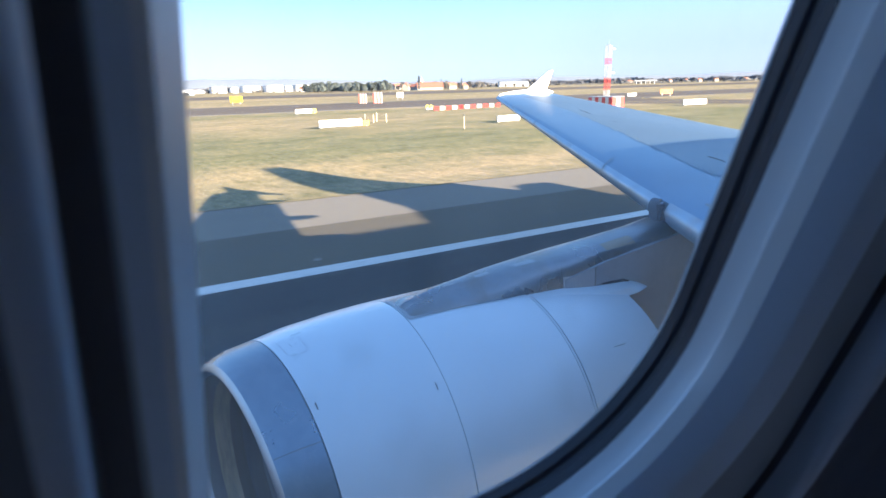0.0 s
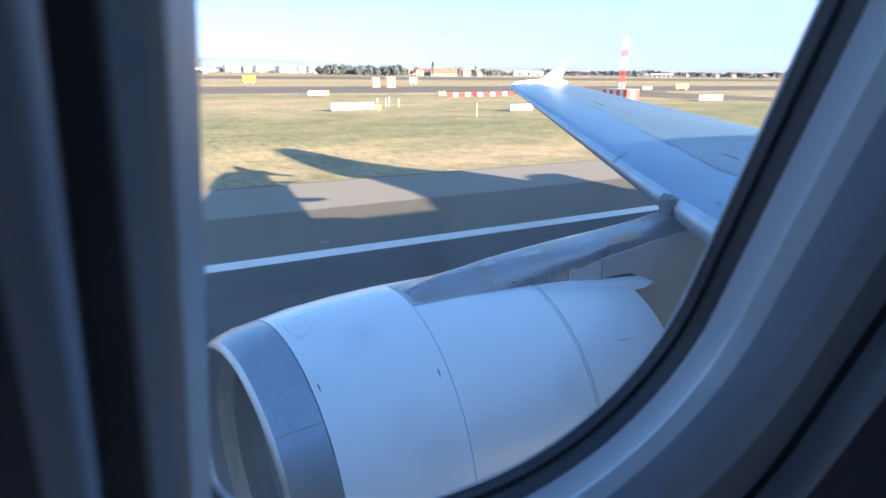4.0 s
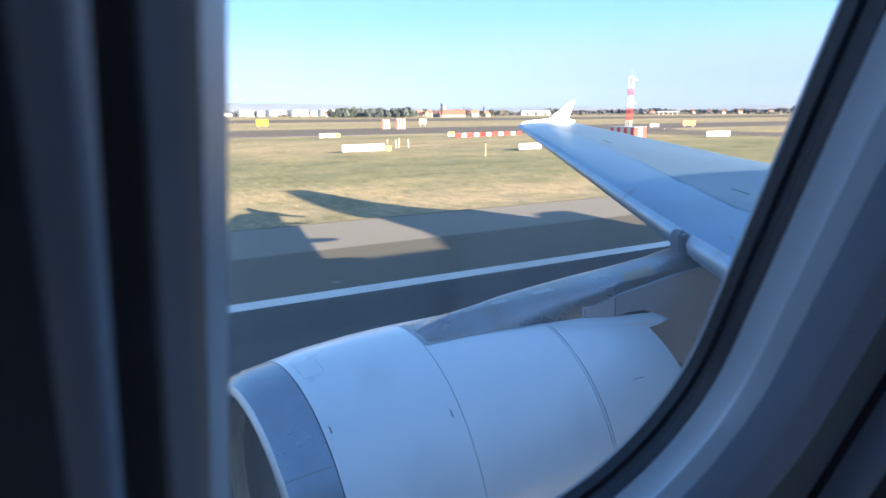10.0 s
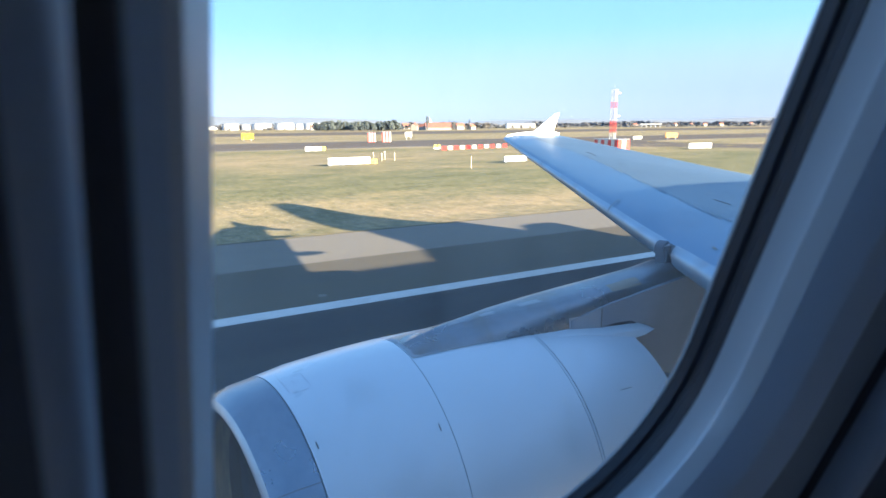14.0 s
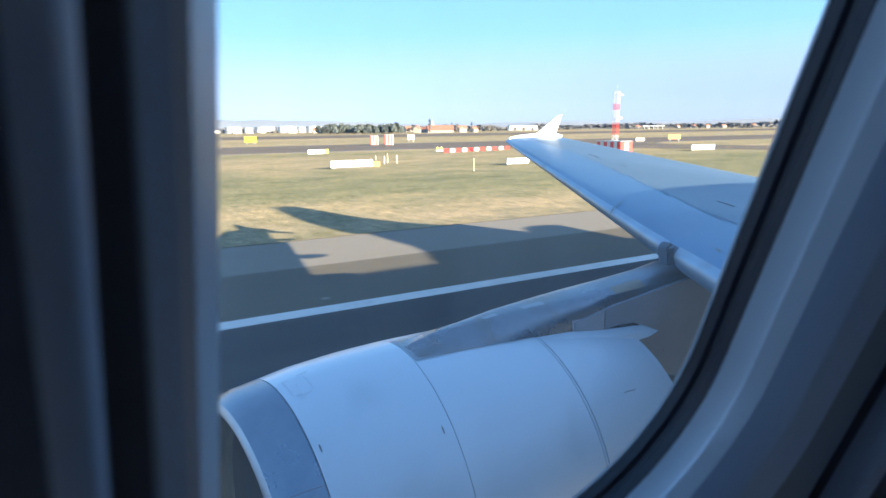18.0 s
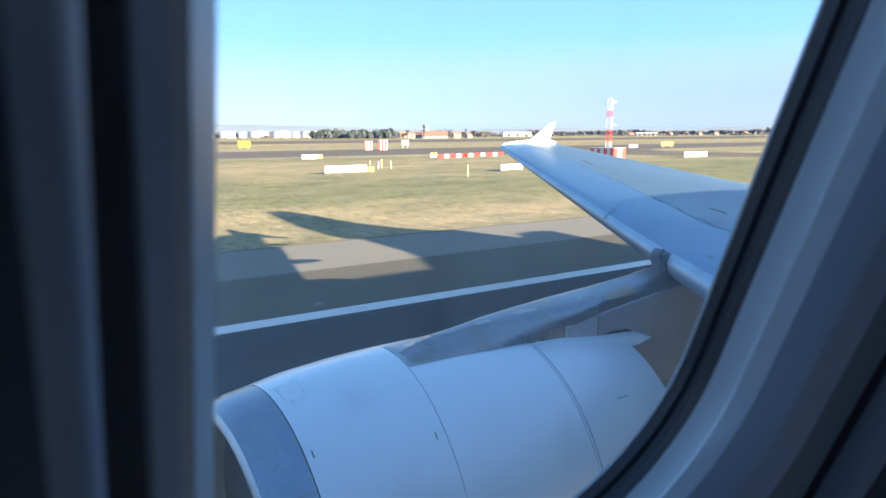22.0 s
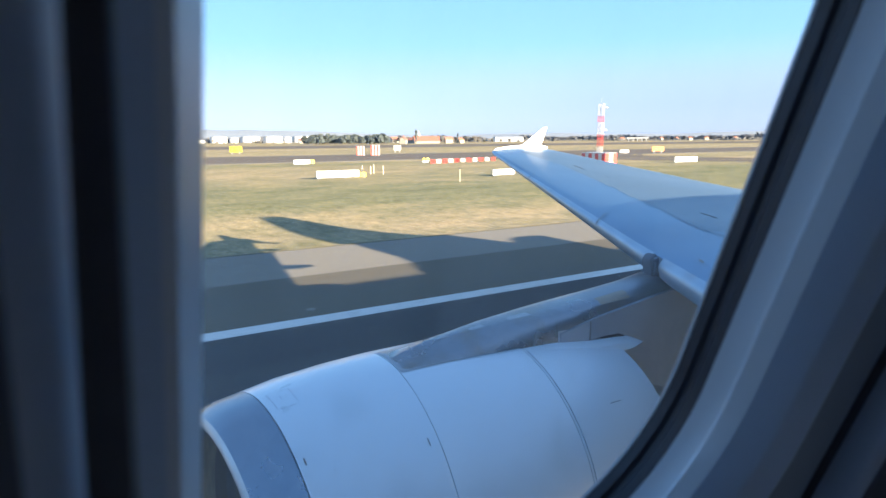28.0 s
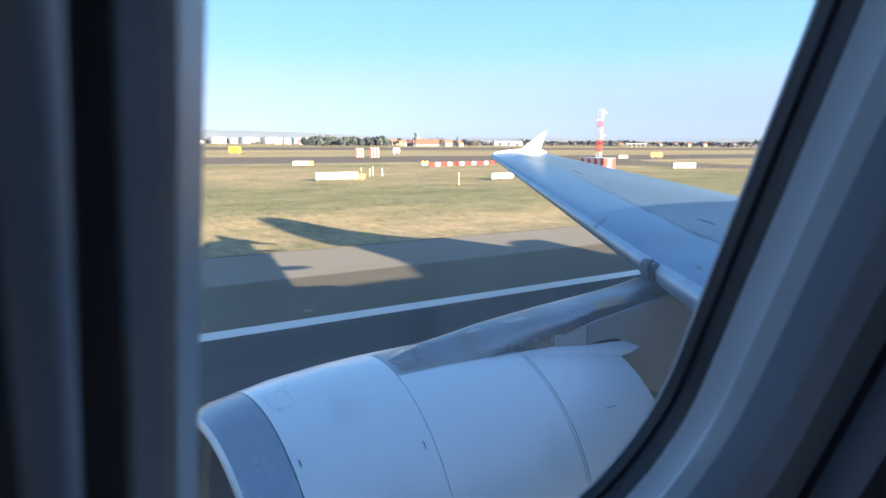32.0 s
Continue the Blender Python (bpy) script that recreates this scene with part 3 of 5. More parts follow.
def wing(side):
    ys = [w[0] for w in WING[:-1]] + [16.62]
    ys = sorted(set(ys + [2.5, 4.8, 8, 11, 12, 14.5]))
    w = part("wing", loft([section(y, side) for y in ys], cap=(True, True)), M["wing_grey"], aircraft, "grey swept wing tinted with reflected sky blue, with paler spoilers")
    # slats along the leading edge, proud of the wing skin
    for y0, y1 in ((3.2, 5.44), (5.65, 8.0), (8.002, 10.9), (10.902, 13.6), (13.602, 16.3)):
        rings = []
        k = 6
        for i in range(k + 1):
            y = y0 + (y1 - y0) * i / k
            yy, le, te, zl, zt = wing_at(y)
            c = te - le
            f = min(1, (yy - 1.2) / 15)
            tu, tl = 0.055 * (1 - f) + 0.038 * f, 0.085 * (1 - f) + 0.055 * f
            ring = []
            for s, sgn in ((0.016, 1), (0.012, 1), (0.008, 1), (0.004, 1), (0.0015, 1), (0.0, 0), (0.006, -1), (0.02, -1), (0.045, -1)):
                h = 2.969 * math.sqrt(s) - 1.26 * s - 3.516 * s * s + 2.843 * s ** 3 - 1.036 * s ** 4
                z = zl + (zt - zl) * s + (tu if sgn > 0 else -tl) * c * h
                ring.append((le + s * c - (0.010 if s < 0.02 else 0.0), side * y, z + 0.003 * sgn))
            rings.append(ring)
        part("slat", loft(rings, cap=(True, True)), M["slat_metal"], w, "worn grey leading edge slat")
    rings = []
    for y in (5.442, 5.51, 5.58, 5.648):
        rings.append([(x - 0.003, yy, z + 0.002) for x, yy, z in section(y, side)[13:19]])
    part("slat_gap", loft(rings, closed=False), M["slat_end"], w, "dark gap between slats at the pylon")
    # curled seal that closes the slat's end, with a pale block added as highlight
    yy, le, te, zl, zt = wing_at(5.56)
    arc = [(le - 0.03 + 0.08 * math.cos(q), zl + 0.030 + 0.075 * math.sin(q)) for q in [radians(200 - 22 * k) for k in range(6)]]
    rings = [[(x, side * (5.56 + o), z + t) for o, t in ((-0.05, -0.012), (0.05, -0.012), (0.05, 0.012), (-0.05, 0.012))] for x, z in arc]
    part("slat_seal", loft(rings, cap=(True, True)), M["slat_end"], w, "dark curled seal at the slat's end")
    near, far = sorted((side * 5.49, side * 5.63))
    part("slat_end", boxed(le - 0.085, le + 0.05, near, far, zl - 0.10, zl + 0.062, bevel=0.02), M["slat_end"], w, "grey-blue closed end of the slat")
    near, far = sorted((side * 5.54, side * 5.61))
    part("slat_highlight", boxed(le + 0.005, le + 0.045, near, far, zl + 0.055, zl + 0.078, bevel=0.008), M["slat_metal"], w, "small pale block added as the slat end's highlight", smooth=False)
    # dark gaps between panels
    def strip(name, pts, width, mat, label=""):
        bm = bmesh.new()
        rows = [[bm.verts.new(wing_surface(y, s + o, side, 0.004)) for o in (-width / 2, width / 2)] for y, s in pts]
        for a, b in zip(rows, rows[1:]):
            bm.faces.new((a[0], a[1], b[1], b[0]))
        part(name, bm, mat, w, label)
    def joint_at(y):
        return min(0.33, 0.172 + 0.0255 * (y - 5.6))
    # paler spoilers and aileron behind the joint, each a thin raised panel
    edges = [3.6, 5.9, 7.7, 9.5, 11.3, 12.9, 15.5]
    for i, (ya, yb) in enumerate(zip(edges, edges[1:])):
        rows, bm = [], bmesh.new()
        for j in range(7):
            y = ya + 0.002 + (yb - ya - 0.004) * j / 6
            s0 = joint_at(y) + 0.006
            rows.append([bm.verts.new(wing_surface(y, s0 + (0.978 - s0) * k / 8, side, 0.001 if k in (0, 8) else 0.0035)) for k in range(9)])
        for a, b in zip(rows, rows[1:]):
            for k in range(8):
                bm.faces.new((a[k], a[k + 1], b[k + 1], b[k]))
        part("spoiler" if i < 5 else "aileron", bm, M["wing_pale"], w, "paler grey control panel on the rear wing")
    joint = [5.6 + 0.35 * i for i in range(20)]
    for i, (a, b) in enumerate(zip(joint, joint[1:])):
        if i % 5 == 3:
            continue
        o = 0.003 * math.sin(3.1 * i)
        strip("panel_gap", [(a, joint_at(a) + o), (b - 0.04, joint_at(b) + o)], 0.003 + 0.003 * (0.5 + 0.5 * math.sin(2.3 * i)), M["wing_joint"], "grey uneven joint along the wing skin")
    for y0, s0, y1, s1, wd in ((11.0, 0.402, 11.7, 0.42, 0.016), (6.0, 0.287, 6.35, 0.292, 0.008), (9.6, 0.380, 9.82, 0.387, 0.006)):
        strip("vent_slot", [(y0, s0), ((y0 + y1) / 2, (s0 + s1) / 2 + 0.002), (y1, s1)], wd, M["seam_dark"], "small dark vent slot")
    strip("scuff", [(4.97, 0.05), (5.06, 0.052)], 0.006, M["wing_worn"], "small dark scuff near the leading edge")
    # trailing edge highlight as a painted pale strip; short chordwise joints between the slats
    strip("trailing_edge_highlight", [(y, 0.988) for y in [6.0 + 0.5 * i for i in range(20)]], 0.018, M["slat_metal"], "pale strip painted as the trailing edge's highlight")
    for y in (7.2, 11.2, 13.6):
        bm = bmesh.new()
        rows = [[bm.verts.new(Vector(wing_surface(y + o + 0.0015 * k * k, 0.055 * (k / 7) ** 2, side, 0.010)) - Vector((0.014, 0, 0))) for o in (-0.014, 0.014)] for k in range(8)]
        for a, b in zip(rows, rows[1:]):
            bm.faces.new((a[0], a[1], b[1], b[0]))
        part("slat_joint", bm, M["wing_worn"], w, "thin dark joint across the slat")
    # tip fence
    bm = bmesh.new()
    yb = side * 16.66
    out = [(10.62, yb, 4.03), (10.74, yb, 4.13), (11.2, yb, 4.19), (11.74, yb, 4.225), (12.60, yb + side * 0.06, 4.755), (12.80, yb + side * 0.08, 4.79), (12.66, yb + side * 0.04, 4.52), (12.50, yb, 4.22),
           (12.78, yb, 4.15), (12.72, yb, 4.07), (12.45, yb + side * 0.03, 3.80), (12.62, yb + side * 0.06, 3.46), (12.36, yb + side * 0.06, 3.44), (11.4, yb, 3.98)]
    a = [bm.verts.new((x, y - side * 0.025, z)) for x, y, z in out]
    b = [bm.verts.new((x, y + side * 0.025, z)) for x, y, z in out]
    bm.faces.new(a)
    bm.faces.new(list(reversed(b)))
    for i in range(len(a)):
        j = (i + 1) % len(a)
        bm.faces.new((a[i], b[i], b[j], a[j]))
    part("wingtip_fence", bm, M["white_paint"], w, "white wingtip fence", smooth=False)
    # flap track fairings below the trailing edge
    for y, ln in ((4.6, 2.6), (8.4, 2.1), (11.0, 1.5), (14.3, 0.85)):
        yy, le, te, zl, zt = wing_at(y)
        rings = []
        for i in range(11):
            t = i / 10
            r = 0.115 * math.sin(math.pi * (0.06 + 0.92 * t)) ** 0.7
            x = te - 0.595 * ln + ln * t
            rings.append([(x, side * y + 0.75 * r * math.cos(q), zt - 0.16 - 0.05 * t + 1.2 * r * math.sin(q)) for q in [2 * math.pi * k / 12 for k in range(12)]])
        part("flap_fairing", loft(rings, cap=(True, True)), M["wing_grey"], w, "grey flap track fairing")
    return w


wing(1)
wing(-1)


def tail():
    st = [(5.2, 17.2, 25.4, 0.10), (5.85, 17.9, 25.5, 0.16), (6.15, 18.55, 25.55, 0.2), (6.5, 19.45, 25.65, 0.22), (6.9, 20.1, 25.75, 0.22), (7.7, 21.0, 25.95, 0.22), (9.6, 23.35, 26.55, 0.18), (11.45, 25.65, 27.2, 0.12),
          (11.76, 26.15, 27.25, 0.05)]
    rings = []
    for z, le, te, th in st:
        c = te - le
        rings.append([(le + s, y * th / 0.12 / c * 1.0, z) for s, y in foil(c, 0.06, 0.06)])
    part("tail_fin", loft(rings, cap=(True, True)), M["white_paint"], aircraft, "white swept tail fin")
    for side in (1, -1):
        rings = []
        for y, le, te, z in ((0.2, 20.6, 24.9, 4.75), (3, 22.05, 25.3, 5.0), (6.0, 23.5, 25.5, 5.2), (6.22, 23.9, 25.5, 5.21)):
            c = te - le
            rings.append([(le + s, side * y, z + h) for s, h in foil(c, 0.05, 0.05)])
        part("tailplane", loft(rings, cap=(True, True)), M["wing_grey"], aircraft, "grey swept tailplane")


tail()

# nacelle: axial place and radius
EY, EZ = 5.75, 1.42
OUTER = [(0.525, 0.99), (0.503, 1.008), (0.508, 1.025), (0.535, 1.058), (0.60, 1.095), (0.68, 1.123), (0.86, 1.156), (1.12, 1.206), (1.5, 1.245), (1.83, 1.264), (2.3, 1.269), (3.03, 1.245), (3.5, 1.19), (4.13, 1.10)]


def radius(x):
    pts = [(0.50, 1.015)] + OUTER[2:]
    for a, b in zip(pts, pts[1:]):
        if a[0] <= x <= b[0]:
            return a[1] + (b[1] - a[1]) * (x - a[0]) / (b[0] - a[0])
    return pts[-1][1]


def nacelle_point(x, r, q, side):
    """q: angle from the top towards the fuselage."""
    z = r * math.cos(q)
    toe = 0.17 * min(1.0, max(0.0, (1.85 - x) / 1.31))
    return (x + toe * r / 1.15 * math.sin(q), side * (EY - r * math.sin(q)), EZ + z)


def nacelle_ring(x, r, side, n=72):
    return [nacelle_point(x, r, 2 * math.pi * k / n, side) for k in range(n)]


def engine(side):
    def band(xs, edge=0.02):
        x0, x1 = xs[0], xs[-1]
        return [nacelle_ring(x0 - 0.002, radius(x0) - edge, side)] + [nacelle_ring(x, radius(x), side) for x in xs] + [nacelle_ring(x1 + 0.002, radius(x1) - edge, side)]
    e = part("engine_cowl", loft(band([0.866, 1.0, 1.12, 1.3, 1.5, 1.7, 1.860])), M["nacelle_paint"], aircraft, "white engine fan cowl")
    part("intake_lip", loft([nacelle_ring(x, r, side) for x, r in OUTER[3:6] + [(0.77, radius(0.77)), (0.856, radius(0.856)), (0.858, radius(0.856) - 0.02)]]),
         M["lip_metal"], e, "bare metal intake lip ring")
    # front of the lip as a separate pale band, a painted highlight
    part("lip_highlight", loft([nacelle_ring(x, r, side) for x, r in [(0.545, 0.965), (0.535, 0.975)] + OUTER[:4]]), M["lip_highlight"], e, "intake rim with its highlight put into the colour")
    # reflected light on the throat wall, painted as cream and brown bands
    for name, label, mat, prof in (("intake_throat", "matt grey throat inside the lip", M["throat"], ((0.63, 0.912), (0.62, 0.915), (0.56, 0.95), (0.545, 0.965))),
                                   ("throat_band", "cream band painted as reflected light inside the intake", M["throat_cream"], ((0.745, 0.884), (0.70, 0.89), (0.63, 0.912))),
                                   ("throat_dark_band", "dark brown band inside the intake", M["throat_brown"], ((0.83, 0.8746), (0.82, 0.875), (0.745, 0.884))),
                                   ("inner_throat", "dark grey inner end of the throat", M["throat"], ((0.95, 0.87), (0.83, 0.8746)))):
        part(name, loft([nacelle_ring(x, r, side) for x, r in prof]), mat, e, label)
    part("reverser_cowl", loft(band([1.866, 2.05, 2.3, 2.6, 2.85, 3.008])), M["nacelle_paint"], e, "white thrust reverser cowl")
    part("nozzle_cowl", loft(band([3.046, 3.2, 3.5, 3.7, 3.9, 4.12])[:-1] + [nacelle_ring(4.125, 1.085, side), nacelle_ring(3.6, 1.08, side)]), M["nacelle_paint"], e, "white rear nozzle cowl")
    part("nozzle_band", loft([nacelle_ring(x, radius(x) - o, side) for x, o in ((3.017, 0.014), (3.0185, 0.003), (3.0355, 0.003), (3.037, 0.014))]), M["nacelle_paint"], e, "thin band between the rear cowls")
    part("cowl_seal", loft([nacelle_ring(x, radius(x) - 0.016, side) for x in (0.80, 1.2, 1.83, 2.3, 3.1)]), M["seam_dark"], e, "dark seam under the cowls")
    part("intake_duct", loft([nacelle_ring(x, r, side, 48) for x, r in [(0.945, 0.868), (1.2, 0.86), (1.5, 0.87), (1.7, 0.88)]]), M["liner"], e, "grey acoustic intake liner")
    # dark disc stands in for the shade behind the blades
    part("fan_shade_disc", loft([nacelle_ring(x, r, side, 48) for x, r in [(1.70, 0.885), (1.74, 0.02)]]), M["seam_dark"], e, "dark space behind the fan blades")
    sp = [(1.12, 0.01), (1.16, 0.06), (1.3, 0.15), (1.5, 0.25), (1.62, 0.29)]
    part("spinner", loft([nacelle_ring(x, r, side, 24) for x, r in sp], cap=(True, False)), M["liner"], e, "grey fan spinner")
    # fan blades
    for k in range(24):
        q0 = 2 * math.pi * k / 24
        bm = bmesh.new()
        rows = []
        for i in range(6):
            r = 0.28 + 0.57 * i / 5
            rows.append([bm.verts.new(nacelle_point(1.52 + 0.14 * j, r, q0 + (j - 0.5) * (0.25 / (r + 0.25)) + 0.02 * i, side)) for j in (0, 0.5, 1)])
        for a, b in zip(rows, rows[1:]):
            for j in range(2):
                bm.faces.new((a[j], a[j + 1], b[j + 1], b[j]))
        ob = part("fan_blade", bm, M["titanium"], e)
        sol = ob.modifiers.new("thick", "SOLIDIFY")
        sol.thickness = 0.008
    # core nozzle and plug behind
    part("core_nozzle", loft([nacelle_ring(x, r, side, 40) for x, r in [(3.1, 0.88), (3.7, 0.82), (4.3, 0.70), (4.95, 0.50), (4.96, 0.47), (4.4, 0.48)]]), M["sooty"], e, "sooty metal core nozzle")
    part("exhaust_plug", loft([nacelle_ring(x, r, side, 24) for x, r in [(4.4, 0.30), (5.0, 0.24), (5.5, 0.06), (5.55, 0.01)]], cap=(True, True)), M["sooty"], e, "sooty exhaust plug")
    # joint on the lip ring, latch marks and stencil boxes on the cowls
    def decal(name, x0, x1, q0, q1, mat, label="", lift=0.003, nx=2):
        bm = bmesh.new()
        rows = []
        for i in range(nx + 1):
            x = x0 + (x1 - x0) * i / nx
            rows.append([bm.verts.new(nacelle_point(x, radius(x) + lift, q, side)) for q in (q0, (q0 + q1) / 2, q1)])
        for a, b in zip(rows, rows[1:]):
            for j in range(2):
                bm.faces.new((a[j], a[j + 1], b[j + 1], b[j]))
        part(name, bm, mat, e, label)
    for q in (0.78, 2.4, 4.0, 5.3):
        decal("lip_joint", 0.54, 0.855, q, q + 0.005, M["wing_worn"], "dark joint in the lip ring", nx=6)
    g = M["wing_worn"]
    decal("latch_mark", 0.907, 0.918, 0.562, 0.608, g, "grey latch mark")
    decal("latch_mark", 1.776, 1.786, 0.682, 0.728, g, "grey latch mark")
    decal("latch_mark", 3.475, 3.62, 0.785, 0.791, g, "grey latch mark")
    # dashed stencil frame with small bars inside
    for x0, x1, q0, q1 in ((0.920, 0.925, -0.04, 0.05), (0.920, 0.924, 0.06, 0.165), (1.070, 1.074, -0.02, 0.06), (1.068, 1.072, 0.07, 0.17), (0.935, 0.985, -0.042, -0.038), (1.0, 1.06, -0.022, -0.018), (0.94, 0.98, 0.172, 0.177),
                           (1.0, 1.05, 0.178, 0.183), (0.985, 0.990, 0.035, 0.085), (1.020, 1.024, 0.055, 0.080), (1.035, 1.042, 0.575, 0.588), (1.066, 1.073, 0.680, 0.692), (0.985, 0.995, 0.590, 0.596), (1.01, 1.015, 0.555, 0.565)):
        decal("stencil_bar", x0, x1, q0, q1, M["stencil"], "small grey stencil bar")
    return e


engine(1)
engine(-1)


def pylon(side):
    """Pylon from the top of the cowl back to the wing's leading edge."""
    # x, half width, top z, foot z
    st = [(1.88, 0.235, 2.684, 0.002), (2.0, 0.238, 2.722, 0.012), (2.2, 0.242, 2.768, 0.04), (2.5, 0.247, 2.802, 0.085), (2.8, 0.252, 2.832, 0.135), (3.2, 0.257, 2.858, 0.185), (3.6, 0.262, 2.885, 0.22), (4.05, 0.265, 2.916, 0.23),
          (4.6, 0.255, 2.972, 0.23), (4.90, 0.245, 3.025, 0.23), (5.2, 0.24, 3.03, 0.23)]

    def profile(x):
        for a, b in zip(st, st[1:]):
            if a[0] <= x <= b[0] + 1e-6:
                f = (x - a[0]) / (b[0] - a[0])
                w, zt, wt = [a[k] + f * (b[k] - a[k]) for k in (1, 2, 3)]
        r = radius(min(x, 4.1))
        zs = EZ + math.sqrt(r * r - w * w) - 0.01 - 0.5 * max(0, x - 4.1)
        zc = min(zt - 0.02, zs + 0.03)
        half = [(-w, zs - 0.10), (-w, zs), (-w + 0.12 * (w - wt), zc)]
        for k in range(1, 5):
            t = k / 5
            half.append((-w + (w - wt) * (0.12 + 0.80 * t ** 1.35), zc + (zt - zc) * 0.86 * t ** 0.88))
        half += [(-wt * 0.93, zt - 0.10 * (zt - zc)), (-wt * 0.75, zt - 0.035 * (zt - zc)), (-wt * 0.4, zt), (0, zt)]
        return half

    rings = []
    for x, w, zt, wt in st:
        h = profile(x)
        rings.append([(x, side * (EY + y), z) for y, z in h + [(-y, z) for y, z in reversed(h[:-1])]])
    p = part("engine_pylon", loft(rings, cap=(True, True)), M["pylon_metal"], aircraft, "grey metal engine pylon with worn panels")
    # lower rear panel below the wing
    rings = []
    for x, w, zt, zb in ((3.45, 0.255, 2.69, 2.3), (3.9, 0.268, 2.78, 2.2), (4.6, 0.262, 2.86, 1.7), (5.4, 0.26, 2.95, 1.55), (6.6, 0.22, 2.95, 1.9), (8.2, 0.05, 3.0, 2.7)):
        rings.append([(x, side * (EY + u * w), z) for u, z in ((-1, zb), (-1, zt), (1, zt), (1, zb))])
    part("pylon_panel", loft(rings, cap=(True, True)), M["pylon_rear"], p, "grey stained rear pylon panel")
    near, far = sorted((side * (EY - 0.2705), side * (EY - 0.2)))
    part("panel_gap", boxed(3.80, 3.81, near, far, 2.2, 2.755), M["wing_worn"], p, "upright dark joint on the rear panel", smooth=False)
    bm = bmesh.new()
    plate = [bm.verts.new((x, side * (EY - 0.255 - 0.0289 * (x - 3.45) - o), z)) for o in (0.003, 0.0) for x, z in ((3.46, 2.45), (3.795, 2.45), (3.795, 2.752), (3.46, 2.688))]
    for loop in ((0, 1, 2, 3), (0, 4, 5, 1), (1, 5, 6, 2), (2, 6, 7, 3), (3, 7, 4, 0)):
        bm.faces.new([plate[k] for k in loop])
    part("access_panel", bm, M["pylon_grey"], p, "paler access panel ahead of the joint", smooth=False)
    # pale repair patches and joints on the inner side
    def patch(x0, x1, v0, v1, mat, name, label, lift=0.002, wave=0.0):
        bm = bmesh.new()
        rows = []
        for i in range(9):
            x = x0 + (x1 - x0) * i / 8
            h = profile(x)[2:]
            col = []
            for j in range(7):
                t = (v0 + wave * math.sin(7 * i + 2 * v0)) + (v1 - v0) * j / 6
                t = min(0.999, max(0.0, t)) * (len(h) - 1)
                k = int(t)
                f = t - k
                y, z = [h[k][q] + f * (h[k + 1][q] - h[k][q]) for q in (0, 1)]
                col.append(bm.verts.new((x, side * (EY + y - lift), z + lift)))
            rows.append(col)
        for a, b in zip(rows, rows[1:]):
            for j in range(6):
                bm.faces.new((a[j], a[j + 1], b[j + 1], b[j]))
        part(name, bm, mat, p, label)
    patch(2.30, 2.42, 0.80, 0.97, M["pylon_grey"], "patch", "pale painted patch")
    patch(2.62, 2.76, 0.82, 0.98, M["pylon_grey"], "patch", "pale painted patch")
    patch(3.02, 3.24, 0.84, 0.98, M["pylon_grey"], "patch", "pale painted patch")
    patch(3.43, 3.86, 0.02, 0.26, M["pylon_pale"], "patch", "pale lower panel")
    patch(3.98, 4.36, 0.62, 0.84, M["pylon_worn"], "patch", "brown-stained panel")
    for x in (2.60, 3.42, 4.06):
        patch(x, x + 0.006, 0.0, 0.98, M["wing_worn"], "panel_gap", "dark panel joint")
    bm = bmesh.new()
    rows = [[bm.verts.new(nacelle_point(x, radius(x) + 0.004, q, side)) for q in (-w, -w / 2, 0, w / 2, w)] for x, w in ((1.872, 0.195), (2.1, 0.198), (2.4, 0.202), (2.7, 0.205), (3.0, 0.208))]
    for a, b in zip(rows, rows[1:]):
        for j in range(4):
            bm.faces.new((a[j], a[j + 1], b[j + 1], b[j]))
    part("foot_plate", bm, M["pylon_grey"], p, "flush grey foot plate on the cowl")
    # fairing at the foot of the pylon on the cowl, ending in a point
    bm = bmesh.new()
    rings = []
    for x, w, h in ((2.9, 0.26, -0.03), (3.2, 0.28, 0.0), (3.5, 0.30, 0.02), (3.9, 0.325, 0.03), (4.2, 0.335, 0.022), (4.33, 0.328, 0.008), (4.47, 0.318, -0.045)):
        r = radius(min(x, 3.95))
        zb = EZ + math.sqrt(max(0.1, r * r - w * w))
        rings.append([(x - 0.06, side * (EY - w - 0.05), zb - (0.02 if x > 4.4 else 0.05)), (x - 0.06, side * (EY - w - 0.02), zb + h * 0.5), (x - 0.06, side * (EY - w + 0.06), zb + h + 0.03), (x - 0.06, side * (EY - w + 0.2), zb + h + 0.03), (x - 0.06, side * (EY - w + 0.2), zb - 0.05)])
    part("pylon_fairing", loft(rings, cap=(True, True), bm=bm), M["nacelle_paint"], p, "white fairing along the pylon foot")
    # dark shadow line between the pylon and the fairing, put in as a tube
    bm = bmesh.new()
    pts = []
    for i in range(13):
        x = 3.02 + 1.26 * i / 12
        w = 0.27 + 0.065 * min(1, (x - 2.9) / 1.1)
        zb = EZ + math.sqrt(radius(min(x + 0.06, 3.95)) ** 2 - w * w)
        pts.append((x, side * (EY - w + 0.075), zb + 0.070 + 0.006 * math.sin(5 * i) - (0.05 if i == 12 else 0)))
    for a, b in zip(pts, pts[1:]):
        cyl(bm, a, b, 0.016, n=6)
    part("fairing_shadow_line", bm, M["seam_dark"], p, "dark uneven line put in as the pylon foot's shadow")
    return p


pylon(1)
pylon(-1)


